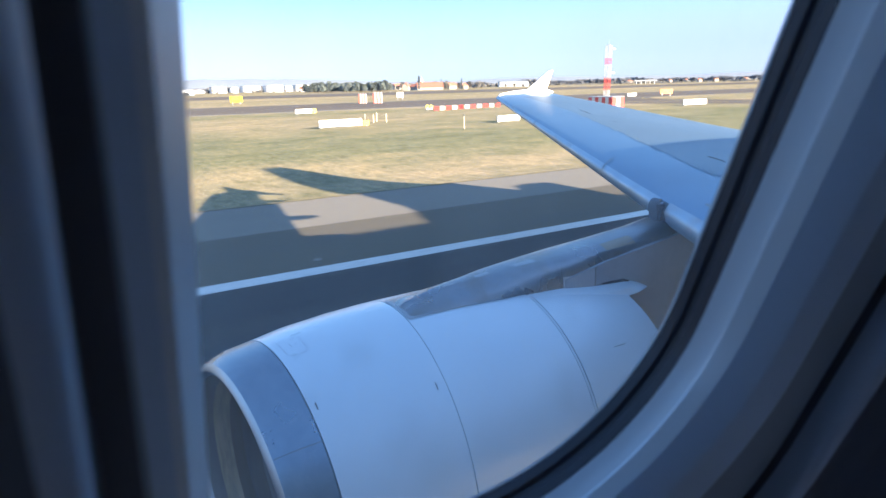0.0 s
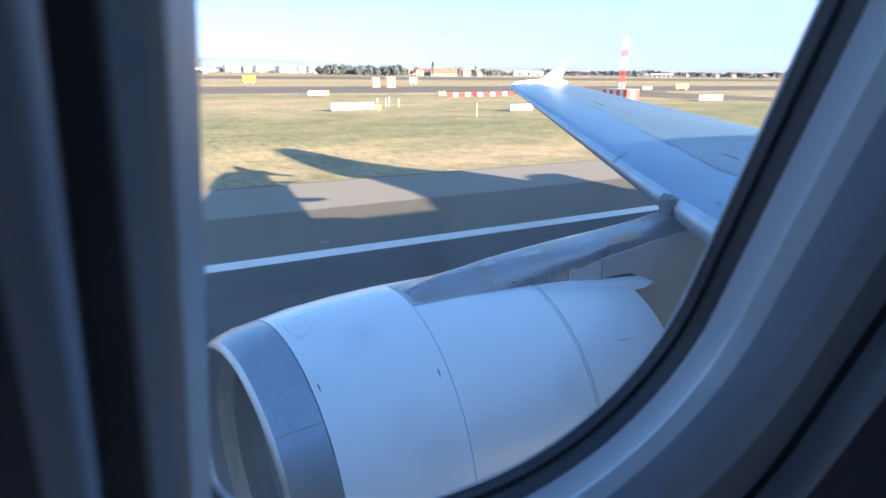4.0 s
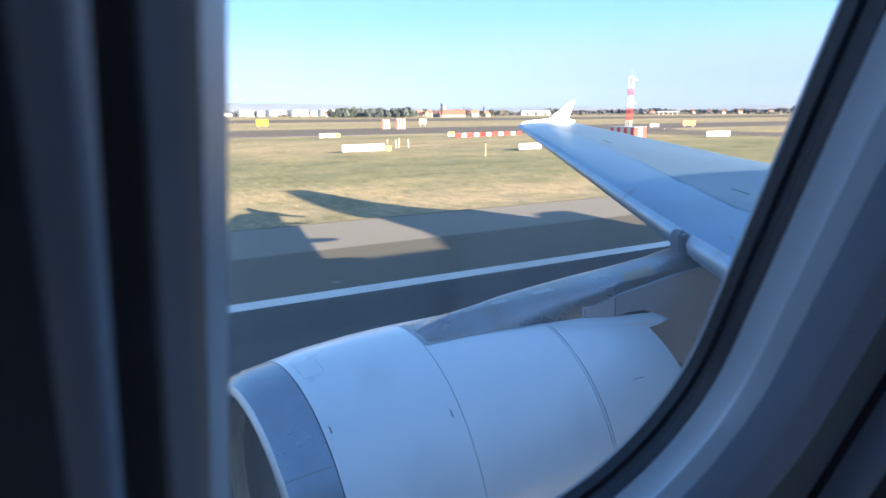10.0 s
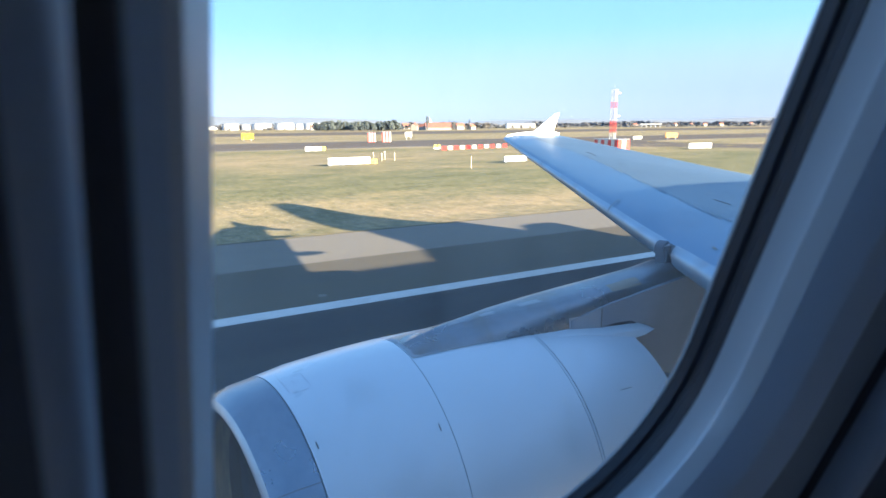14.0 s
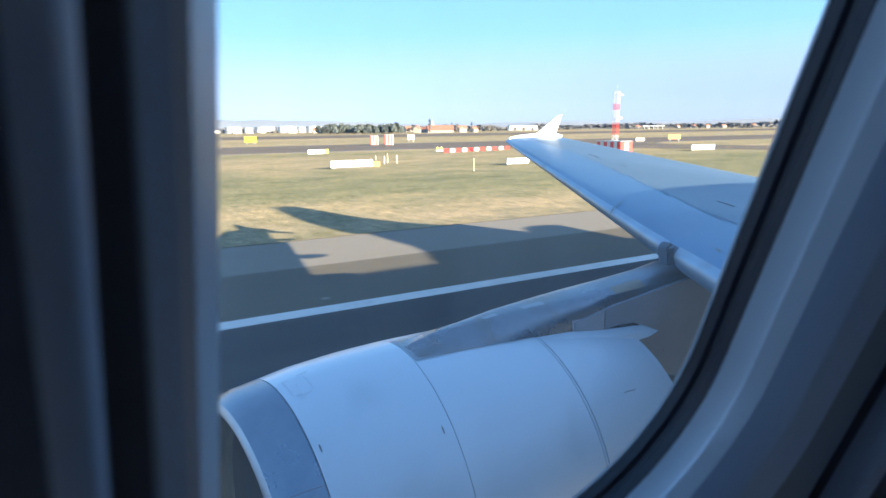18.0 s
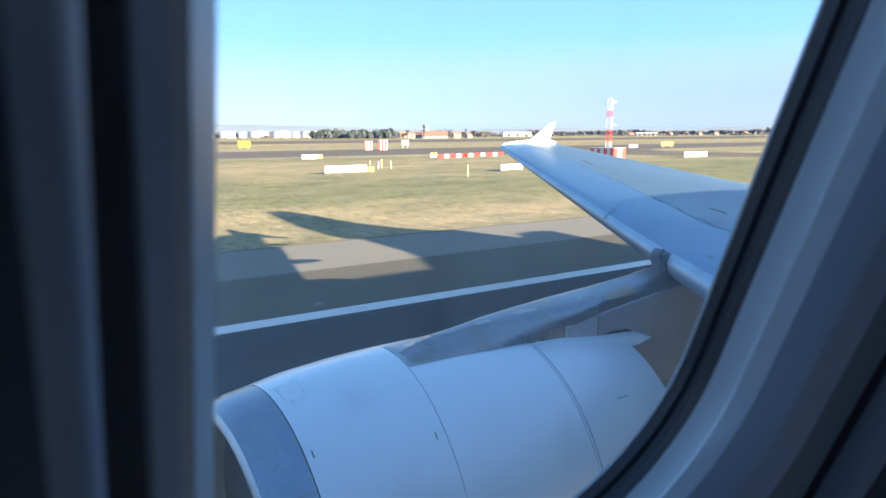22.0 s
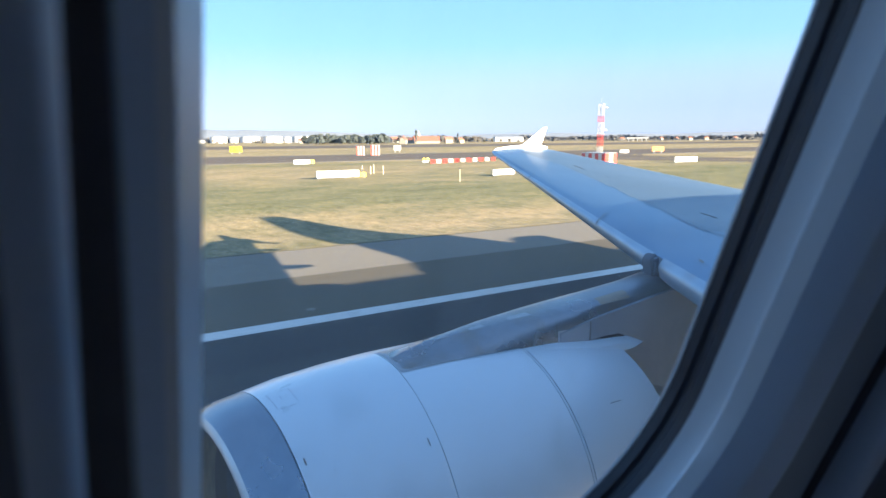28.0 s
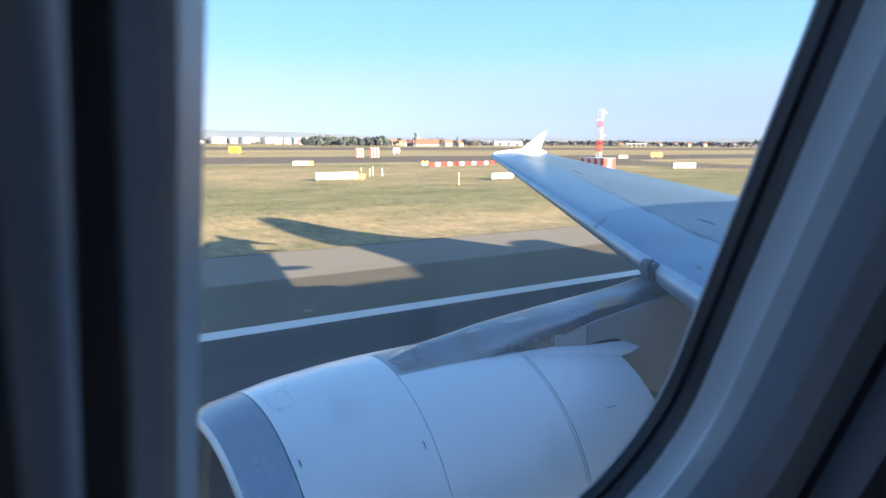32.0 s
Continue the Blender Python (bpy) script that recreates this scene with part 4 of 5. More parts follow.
def gear(x, y, r, w, name):
    g = part("gear_leg", cylinder((x, y, r), (x, y, 2.3), 0.11), M["galv"], aircraft, "grey landing gear leg")
    for s in (-1, 1):
        yy = y + s * (w * 0.5 + 0.14)
        prof = [(0.25, -0.5), (0.8, -0.5), (0.96, -0.36), (1.0, -0.15), (1.0, 0.15), (0.96, 0.36), (0.8, 0.5), (0.25, 0.5)]
        rings = [[(x + r * a * math.cos(q), yy + w * b, r + r * a * math.sin(q)) for q in [2 * math.pi * k / 28 for k in range(28)]] for a, b in prof]
        part("tyre", loft(rings, cap=(True, True)), M["tyre"], g, "black aircraft tyre")


gear(8.9, 3.8, 0.585, 0.43, "main")
gear(8.9, -3.8, 0.585, 0.43, "main")
gear(-3.7, 0, 0.38, 0.22, "nose")

# ---------------------------------------------------------------- cabin window
TILT = radians(17)
WO, WN, WV = Vector((0, 1.85, 4.4)), Vector((0, math.cos(TILT), math.sin(TILT))), Vector((0, -math.sin(TILT), math.cos(TILT)))
XL, XR, ZB, ZT, RC, RF = 0.0212, 0.2502, -0.2165, 0.1558, 0.1052, 0.088


def in_wall(u, w, d):
    """A place by the window: u aft, w up along the wall, d inwards from the pane."""
    return Vector((u, 0, 0)) + Vector((0, WO.y, WO.z)) + w * WV - d * WN


def outline(off, d, aft=None, fwd=None, n=14):
    """Rounded opening, grown by off, d metres inside the pane; its forward corners are tighter.
    aft: the growth aft and below; fwd: the depth at the forward edge."""
    aft = 1.4 * off if aft is None else aft
    x0, x1, z0, z1 = XL - off, XR + aft, ZB - 0.9 * aft - 1.3 * max(0, aft - 0.03), ZT + off
    ra, rf = RC + off, RF + off
    pts = []
    for cx, cz, r, a0 in ((x1 - ra, z1 - ra, ra, 0), (x0 + rf, z1 - rf, rf, 90), (x0 + rf, z0 + rf, rf, 180), (x1 - ra, z0 + ra, ra, 270)):
        for k in range(n + 1):
            a = radians(a0 + 90 * k / n)
            u, w = cx + r * math.cos(a), cz + r * math.sin(a)
            k_fwd = min(1, max(0, 1 - (u - x0) / 0.07))
            depth = d if fwd is None else d + (fwd - d) * k_fwd
            deep = min(1, max(0, (depth - 0.0425) / 0.004)) if off > 0.016 else 0.0
            edge = max(0, 1 - (u - x0) / 0.15)
            pts.append(in_wall(u + (0.032 * w + deep * (0.030 * w + 0.0010)) * edge, w, depth))
    return pts


window = empty("window_1", 0.13, 1.85, 4.4, label="rounded aircraft cabin window in a grey plastic surround", category="window", kind="structure")
window_inverse = window.matrix_world.inverted()


def window_part(name, rings, mat, label, cap=(False, False)):
    bm = loft([[window_inverse @ p for p in ring] for ring in rings], cap=cap)
    return part(name, bm, mat, window, label, sharp=25)


window_part("seal", [outline(0.030, -0.013), outline(0.0, -0.001), outline(0.0, 0.004), outline(0.0015, 0.006), outline(0.0015, 0.0085), outline(0.0, 0.010), outline(0.0, 0.0145, fwd=0.018), outline(0.004, 0.0147, fwd=0.0182)], M["rubber"], "black rubber window seal")
window_part("pane_retainer", [outline(0.002, -0.0030, fwd=-0.0070), outline(-0.0003, -0.0027, fwd=-0.0066), outline(-0.0003, -0.0014), outline(0.0012, -0.0011)], M["bezel"], "thin pale ring holding the pane")
window_part("inner_surround", [outline(0.003, 0.0143, fwd=0.0178), outline(-0.0004, 0.0153, fwd=0.0188), outline(0.0005, 0.019, 0.0003, 0.0212), outline(0.0038, 0.0258, 0.00155, 0.0300), outline(0.0042, 0.0268, 0.00148, 0.0310),
                               outline(0.0060, 0.0276, 0.00142, 0.0368), outline(0.0072, 0.0282, 0.0016, 0.0392), outline(0.0100, 0.036, 0.0042, 0.0402)], M["bezel"], "light grey plastic inner window surround")
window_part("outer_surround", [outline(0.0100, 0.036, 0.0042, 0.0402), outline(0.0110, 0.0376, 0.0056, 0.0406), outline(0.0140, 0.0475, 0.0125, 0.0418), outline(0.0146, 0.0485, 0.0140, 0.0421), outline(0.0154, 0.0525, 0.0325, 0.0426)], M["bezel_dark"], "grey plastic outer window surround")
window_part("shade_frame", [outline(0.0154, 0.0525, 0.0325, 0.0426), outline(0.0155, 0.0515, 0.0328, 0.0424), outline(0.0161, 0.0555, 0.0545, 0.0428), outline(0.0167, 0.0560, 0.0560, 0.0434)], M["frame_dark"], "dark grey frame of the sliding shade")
window_part("shade_slot", [outline(0.0167, 0.0560, 0.0560, 0.0434), outline(0.0170, 0.046, 0.0563, 0.0435), outline(0.0237, 0.046, 0.0592, 0.0435), outline(0.0237, 0.0592, 0.0592, 0.066)], M["slot"], "slot of the sliding shade, its recess darkened in colour")
pane = window_part("pane", [outline(0.018, -0.0105), outline(0.018, -0.0075)], M["pane"], "clear acrylic outer pane", cap=(True, True))
pane.visible_shadow = False

# flush skin ring that closes the fuselage opening round the window
def skin_ring():
    inner, outer = outline(0.030, -0.013), []
    for p in inner:
        u, w = p.x - 0.1475, p.z - 4.44
        k = max(abs(u) / 0.205, abs(w) / 0.375)
        z = 4.44 + w / k
        outer.append(Vector((0.1475 + u / k, math.sqrt(CR * CR - (z - CZ) ** 2) + 0.003, z)))
    return window_part("skin_ring", [outer, inner], M["white_paint"], "white fuselage skin around the window")


skin_ring()

# wall panel round the window, then the rest of the cabin shell
def wall_panel():
    lip = [outline(0.0237, 0.0592, 0.0592, 0.066), outline(0.0241, 0.070, 0.0594), outline(0.0258, 0.0735, 0.0612), outline(0.030, 0.0755, 0.0655), outline(0.038, 0.0765, 0.070), outline(0.055, 0.075, 0.080)]
    inner = lip[-1]
    outer = []
    for p in inner:
        q = p - Vector((0.13, WO.y, WO.z))
        u, w = q.x, q.dot(WV)
        s = max(abs(u) / 0.265, abs(w) / 0.42)
        outer.append(in_wall(0.13 + u / s, w / s, 0.075))
    # dark flat and pale rim carry the fall of light in their colours
    p = tagged(part("wall_panel", loft(lip[3:] + [outer]), M["shaded_wall"], sharp=40), "moulded cabin wall panel, its shade put into the colour", "wall", kind="structure")
    part("trim", loft(lip[:4]), M["lit_rim"], p, "rounded panel rim, its caught light put into the colour", sharp=40)
    return p


panel = wall_panel()
# shades added on the unseen far side to hold back some sunlight
bm = loft([[window_inverse @ p for p in outline(0.0155, d)] for d in (0.040, 0.042)], cap=(True, True))
shade_mesh = bpy.data.meshes.new("sun_block_shade")
bm.to_mesh(shade_mesh)
bm.free()
shade_mesh.materials.append(M["bezel_dark"])
across = pose(0.26, 0, 0, 0, 0, 180)
for k in range(-BAYS, BAYS + 1):
    shift = pose(0.53 * k, 0, 0)
    if k:
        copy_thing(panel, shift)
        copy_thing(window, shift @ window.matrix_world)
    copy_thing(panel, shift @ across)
    far_window = copy_thing(window, shift @ across @ window.matrix_world)
    # block the sun at some of the far windows
    if k % 4 == 1:
        shade = new("sun_block_shade", shade_mesh)
        shade.parent = far_window
        tagged(shade, "added shade blocking sun at an unseen far window")


def shell(name, pts, mat, label, category):
    bm = bmesh.new()
    bm.faces.new([bm.verts.new(p) for p in pts])
    me_ob = part(name, bm, mat, smooth=False)
    sol = me_ob.modifiers.new("thick", "SOLIDIFY")
    sol.thickness, sol.offset = 0.02, 0.0
    return tagged(me_ob, label, category, kind="structure")


top, low = in_wall(0, 0.42, 0.075), in_wall(0, -0.42, 0.075)
X0, X1 = 0.13 - 0.53 * (BAYS + 0.5), 0.13 + 0.53 * (BAYS + 0.5)
ring = [(low.y, low.z), (top.y, top.z), (1.2, 5.3), (-1.2, 5.3), (-top.y, top.z), (-low.y, low.z), (-1.75, 3.3), (1.75, 3.3)]
names = [("ceiling_1", "pale grey plastic overhead bin side"), ("ceiling_2", "pale grey plastic cabin ceiling"), ("ceiling_3", "pale grey plastic overhead bin side"), None,
         ("wall_low_1", "low cabin wall, blue to tint the bounced light"), ("floor", "dark blue-grey cabin carpet"), ("wall_low_2", "low cabin wall, blue to tint the bounced light")]
for item, a, b in zip(names, ring[1:], ring[2:] + ring[:1]):
    if item:
        nm, lab = item
        shell(nm, [(X0, *a), (X1, *a), (X1, *b), (X0, *b)], M["cabin_plastic"] if "ceiling" in nm else M["cabin_dark"], lab, nm.split("_")[0])
# end walls added out of view to keep daylight out
for nm, x in (("wall_front", X0), ("wall_rear", X1)):
    shell(nm, [(x, *p) for p in ring], M["cabin_dark"], "added end wall closing the unseen cabin box", "wall")

# ---------------------------------------------------------------- airfield things
EYE = Vector((0, 1.7, 0))


def spot(az, dist):
    """Ground place at az degrees aft of straight out from the window seat."""
    return EYE.x + dist * math.sin(radians(az)), EYE.y + dist * math.cos(radians(az))


def airfield_sign(az, dist, length, height, yellow=0.0, turn=0.0, label=""):
    x, y = spot(az, dist)
    s = empty("airfield_sign", x, y, 0, turn, label=label or "long low white airfield sign board standing in the grass", category="sign", group="airfield signs")
    h = length / 2
    part("board", boxed(-h, h - yellow, -0.12, 0.12, 0.12, 0.12 + height, bevel=0.02), M["sign_white"], s, "white back board", smooth=False)
    if yellow:
        part("end_panel", boxed(h - yellow + 0.01, h, -0.10, 0.10, 0.16, 0.10 + height, bevel=0.02), M["sign_yellow"], s, "yellow end panel", smooth=False)
        part("mark", boxed(h - 0.62 * yellow, h - 0.42 * yellow, -0.115, -0.101, 0.3, height - 0.05), M["black"], s, "black bar mark", smooth=False)
    k = max(2, int(length / 1.2))
    for i in range(k):
        xx = -h + 0.3 + (length - 0.6) * i / (k - 1)
        part("foot", cylinder((xx, 0, 0), (xx, 0, 0.125), 0.05), M["galv"], s, "steel foot")
    return s


def letter_panel(sign, text, x, z, size):
    """Black letter in a thin black frame on the front of a sign panel."""
    cu = bpy.data.curves.new("letter", "FONT")
    cu.body, cu.size, cu.align_x, cu.extrude = text, size, "CENTER", 0.004
    tmp = bpy.data.objects.new("letter_source", cu)
    me = tmp.to_mesh().copy()
    bpy.data.objects.remove(tmp)
    me.transform(pose(x, -0.121, z, 90, 0, 0))
    link_mesh("letter", me, M["black"], sign, "black letter", smooth=False)
    w, h, t = size * 0.62, size * 0.62, 0.035
    bm = bmesh.new()
    for x0, x1, z0, z1 in ((-w, w, h, h + t), (-w, w, -h - t, -h), (-w - t, -w, -h - t, h + t), (w, w + t, -h - t, h + t)):
        box(bm, x + x0, x + x1, -0.118, -0.101, z + 0.35 * size + z0, z + 0.35 * size + z1)
    part("letter_frame", bm, M["black"], sign, "black letter frame", smooth=False)


d_sign = airfield_sign(20.5, 70, 5.2, 0.82, 0.0, 0, "white airfield sign board with a yellow letter panel, in dry grass")
part("end_panel", boxed(2.02, 3.5, -0.10, 0.10, 0.10, 0.66, bevel=0.02), M["sign_yellow"], d_sign, "yellow end panel", smooth=False)
for xx in (2.3, 3.2):
    part("foot", cylinder((xx, 0, 0), (xx, 0, 0.11), 0.05), M["galv"], d_sign, "steel foot")
letter_panel(d_sign, "D", 2.76, 0.27, 0.34)
airfield_sign(36.4, 73, 3.6, 0.70, 0, 6, "plain white airfield sign board in the grass by the wing")
airfield_sign(52.8, 118, 5.4, 0.95, 0, -8, "long plain white airfield sign board across the grass")
airfield_sign(17.4, 112, 4.0, 0.8, 0.9, 4, "small white and yellow airfield sign board near the taxiway")
airfield_sign(47.5, 190, 4.0, 0.9, 0, 3, "small plain white airfield sign board by the far taxiway")


def marker_post(az, dist, h=1.25):
    x, y = spot(az, dist)
    p = empty("marker_post", x, y, 0, label="thin pale marker post with a dark cap in the grass", category="post", group="marker posts")
    part("pole", cylinder((0, 0, 0), (0, 0, h - 0.12), 0.045, 0.04), M["post_cream"], p)
    part("cap", boxed(-0.11, 0.11, -0.07, 0.07, h - 0.13, h, bevel=0.02), M["black"], p, "dark cap", smooth=False)
    part("base", cylinder((0, 0, 0), (0, 0, 0.06), 0.16, 0.12), M["shoulder"], p, "concrete base")


marker_post(32.2, 62, 1.5)


def edge_light(x, y, tall=0.28):
    e = empty("runway_edge_light", x, y, 0.008, label="small runway edge light on a short stalk", category="light", group="runway edge lights")
    part("stalk", cylinder((0, 0, 0), (0, 0, tall * 0.6), 0.035), M["black"], e)
    part("lamp", cylinder((0, 0, tall * 0.6), (0, 0, tall), 0.075, 0.06), M["galv"], e, "grey lamp head")


for x in (-36.0, 24.0, 84.0):
    edge_light(x, 24.4)
for az, d in ((28.9, 118), (40.5, 118)):
    x, y = spot(az, d)
    t = empty("taxiway_guard_light", x, y, 0, label="twin yellow guard lights on a low stand beside the taxiway", category="light", group="guard lights")
    for s in (-0.42, 0.42):
        part("lamp_box", cylinder((s, -0.10, 0.55), (s, 0.14, 0.55), 0.33, n=16), M["sign_yellow"], t, "yellow lamp box")
        part("lens", cylinder((s, -0.13, 0.55), (s, -0.101, 0.55), 0.16), M["black"], t, "dark lens")
    part("stand", boxed(-0.7, 0.7, -0.06, 0.06, 0, 0.24, bevel=0.01), M["galv"], t, smooth=False)

# inset lights, small pale discs in the runway
for x in (4.6, 19.6, 34.6):
    ob = tagged(part("inset_light", cylinder((x, 16.4, 0.0125), (x, 16.4, 0.022), 0.13, 0.10, n=18), M["shoulder"]), "flat pale inset runway light set in the asphalt", "light", group="inset lights")

# red and white barrier row along the taxiway
for i in range(11):
    x, y = spot(29.6 + 0.58 * i, 111 + 1.3 * i)
    b = empty("barrier_block", x, y, 0.0, -32, label="red and white plastic barrier block in a row by the taxiway", category="barrier", group="barrier row")
    prof = [(-0.28, 0), (-0.28, 0.16), (-0.14, 0.36), (-0.11, 0.78), (0.11, 0.78), (0.14, 0.36), (0.28, 0.16), (0.28, 0)]
    part("block", loft([[(xx, yy, zz) for yy, zz in prof] for xx in (-0.46, 0.46)], cap=(True, True)), M["red"] if i % 2 == 0 else M["sign_white"], b, smooth=False)


def striped_hut(az, dist, w, h):
    x, y = spot(az, dist)
    hut = empty("equipment_hut", x, y, 0, -az, label="red and white striped airfield equipment hut in the grass", category="hut", group="equipment huts")
    n = 6
    for i in range(n):
        x0 = -w / 2 + w * i / n
        part("panel", boxed(x0 + 0.004, x0 + w / n - 0.004, -w * 0.45, w * 0.45, 0, h, bevel=0.01), M["red"] if i % 2 == 0 else M["sign_white"], hut, smooth=False)
    part("roof", boxed(-w / 2 - 0.1, w / 2 + 0.1, -w * 0.5, w * 0.5, h, h + 0.12, bevel=0.02), M["galv"], hut, "grey sheet roof", smooth=False)
    return hut


striped_hut(22.7, 176, 2.3, 2.6)
striped_hut(24.1, 175, 2.6, 2.9)


def radar_mast(az, dist):
    x, y = spot(az, dist)
    m = empty("antenna_mast", x, y, 0, 17.5, label="red and white lattice antenna mast on a striped base hut", category="mast")
    w, h = 4.2, 2.0
    part("base_core", boxed(-w / 2, w / 2, -w / 2, w / 2, 0, h), M["sign_white"], m, "pale base hut", smooth=False)
    for i in range(7):
        y0 = -w / 2 + w * i / 7
        part("base_panel", boxed(-w / 2 - 0.05, -w / 2 - 0.004, y0 + 0.01, y0 + w / 7 - 0.01, 0.02, h - 0.02, bevel=0.008), M["red"] if i % 2 == 0 else M["sign_white"], m, smooth=False)
    for i in range(3):
        x0 = -w / 2 + w * i / 3
        part("base_panel", boxed(x0 + 0.01, x0 + w / 3 - 0.01, -w / 2 - 0.05, -w / 2 - 0.004, 0.02, h - 0.02, bevel=0.008), M["red"] if i % 2 == 0 else M["sign_white"], m, smooth=False)
    part("base_roof", boxed(-w / 2 - 0.1, w / 2 + 0.1, -w / 2 - 0.1, w / 2 + 0.1, h, h + 0.1, bevel=0.02), M["galv"], m, "grey roof of the base", smooth=False)
    z, a = h + 0.1, 0.36
    for seg in range(8):
        z1 = z + 1.0
        bm = bmesh.new()
        c = [(-a, -a), (a, -a), (a, a), (-a, a)]
        for i in range(4):
            p, q = c[i], c[(i + 1) % 4]
            cyl(bm, (*p, z), (*p, z1), 0.042, n=6)
            cyl(bm, (*p, z), (*q, z1), 0.017, n=5)
            cyl(bm, (*q, z), (*p, z1), 0.017, n=5)
            cyl(bm, (*p, z1 - 0.03), (*q, z1 - 0.03), 0.02, n=5)
        part("lattice_bay", bm, M["red"] if seg in (1, 2, 5) else M["sign_white"], m, smooth=False)
        z = z1
    for zz in (z - 0.6, z - 4.3):
        dish = part("antenna", cylinder((0.45, -0.4, zz), (0.85, -0.6, zz), 0.13, 0.21, n=16), M["galv"], m, "grey drum antenna")
        part("bracket", cylinder((0.1, -0.36, zz), (0.46, -0.42, zz), 0.05, n=6), M["galv"], dish)
    part("whip", cylinder((0, 0, z), (0, 0, z + 1.0), 0.04, 0.02, n=6), M["galv"], m)


radar_mast(45.3, 104)

# group of short white posts in the grass
for az, d, h in ((22.8, 79, 1.0), (23.6, 78, 0.95), (23.9, 80, 1.1), (24.8, 78, 1.0)):
    x, y = spot(az, d)
    p = empty("white_post", x, y, 0, label="short white wooden post in a small group on the grass", category="post", group="white posts")
    part("pole", boxed(-0.045, 0.045, -0.04, 0.04, 0, h, bevel=0.012), M["post_cream"], p, smooth=False)
    part("cap", boxed(-0.06, 0.06, -0.055, 0.055, h, h + 0.05, bevel=0.01), M["galv"], p, "grey cap", smooth=False)

# small boards on legs far out in the grass
for az, d, w, z0, z1, mat, lab in ((26.2, 203, 2.4, 0.9, 2.6, "sign_white", "white square board on two legs, far in the grass"), (50.4, 190, 4.0, 0.6, 2.0, "orange", "faded orange board on legs beside a track")):
    x, y = spot(az, d)
    b = empty("field_board", x, y, 0, -20, label=lab, category="sign", group="field boards")
    part("board", boxed(-w / 2, w / 2, -0.1, 0.1, z0, z1, bevel=0.03), M[mat], b, smooth=False)
    for sx in (-0.32 * w, 0.32 * w):
        part("leg", cylinder((sx, 0, 0), (sx, 0, z0 + 0.02), 0.1), M["galv"], b)

# yellow direction sign far off
x, y = spot(11.4, 209)
ys = empty("direction_sign", x, y, 0, -20, label="yellow airfield direction sign on legs, far in the grass", category="sign")
part("board", boxed(-2.0, 2.0, -0.12, 0.12, 0.6, 2.6, bevel=0.1), M["sign_yellow"], ys, smooth=False)
for s in (-1.2, 1.2):
    part("leg", cylinder((s, 0, 0), (s, 0, 0.62), 0.12), M["galv"], ys)

# white airliner parked across the field
def parked_airliner(az, dist, turn):
    x, y = spot(az, dist)
    p = empty("parked_airliner", x, y, 0, turn, label="white jet airliner parked far across the airfield", category="airliner")
    st = [(-19, 0.05, 3.3), (-18.4, 0.8, 3.4), (-17, 1.5, 3.6), (-14.5, 1.95, 3.8), (9, 1.97, 3.85), (14, 1.5, 4.3), (17.5, 0.7, 5.0), (18.6, 0.1, 5.3)]
    part("fuselage", loft([[(xx, r * math.cos(q), z + r * math.sin(q)) for q in [2 * math.pi * k / 20 for k in range(20)]] for xx, r, z in st], cap=(True, True)), M["tank_white"], p)
    part("tail_fin", loft([[(xx, th, z), (xx + ch, 0, z), (xx, -th, z), (xx - 0.15 * ch, 0, z)] for xx, ch, th, z in ((11.2, 5.6, 0.25, 5.4), (15.6, 2.4, 0.1, 11.6))], cap=(True, True)), M["nacelle_paint"], p, "grey-blue tail fin", smooth=False)
    for sd in (-1, 1):
        part("wing", loft([[(xx, sd * yy, z + th), (xx + ch, sd * yy, z), (xx, sd * yy, z - th), (xx - 0.1 * ch, sd * yy, z)] for xx, ch, th, yy, z in ((-3.5, 6.4, 0.4, 1.6, 2.8), (0.2, 3.8, 0.22, 6.4, 3.3), (5.2, 1.6, 0.08, 16.8, 4.1))], cap=(True, True)), M["tank_white"], p, smooth=False)
        part("tailplane", loft([[(xx, sd * yy, z + 0.1), (xx + ch, sd * yy, z), (xx, sd * yy, z - 0.1)] for xx, ch, yy, z in ((12.6, 3.6, 0.9, 4.9), (15.6, 1.4, 6.1, 5.3))], cap=(True, True)), M["tank_white"], p, smooth=False)
        part("engine", loft([[(xx, sd * 5.75 + r * math.cos(q), 1.6 + r * math.sin(q)) for q in [2 * math.pi * k / 14 for k in range(14)]] for xx, r in ((-5.6, 0.95), (-5.0, 1.15), (-3.6, 1.2), (-1.6, 0.8))], cap=(True, True)), M["nacelle_paint"], p)
        part("main_gear", cylinder((1.2, sd * 3.8, 0), (1.2, sd * 3.8, 2.8), 0.35, 0.15), M["tyre"], p, "dark main gear")
    part("nose_gear", cylinder((-13.6, 0, 0), (-13.6, 0, 2.2), 0.25, 0.12), M["tyre"], p, "dark nose gear")
    for i in range(24):
        part("cabin_window", boxed(-13 + 1.05 * i, -12.65 + 1.05 * i, -1.985, -1.9, 4.25, 4.7), M["glass_dark"], p, smooth=False)
    return p


parked_airliner(7.3, 640, 192)

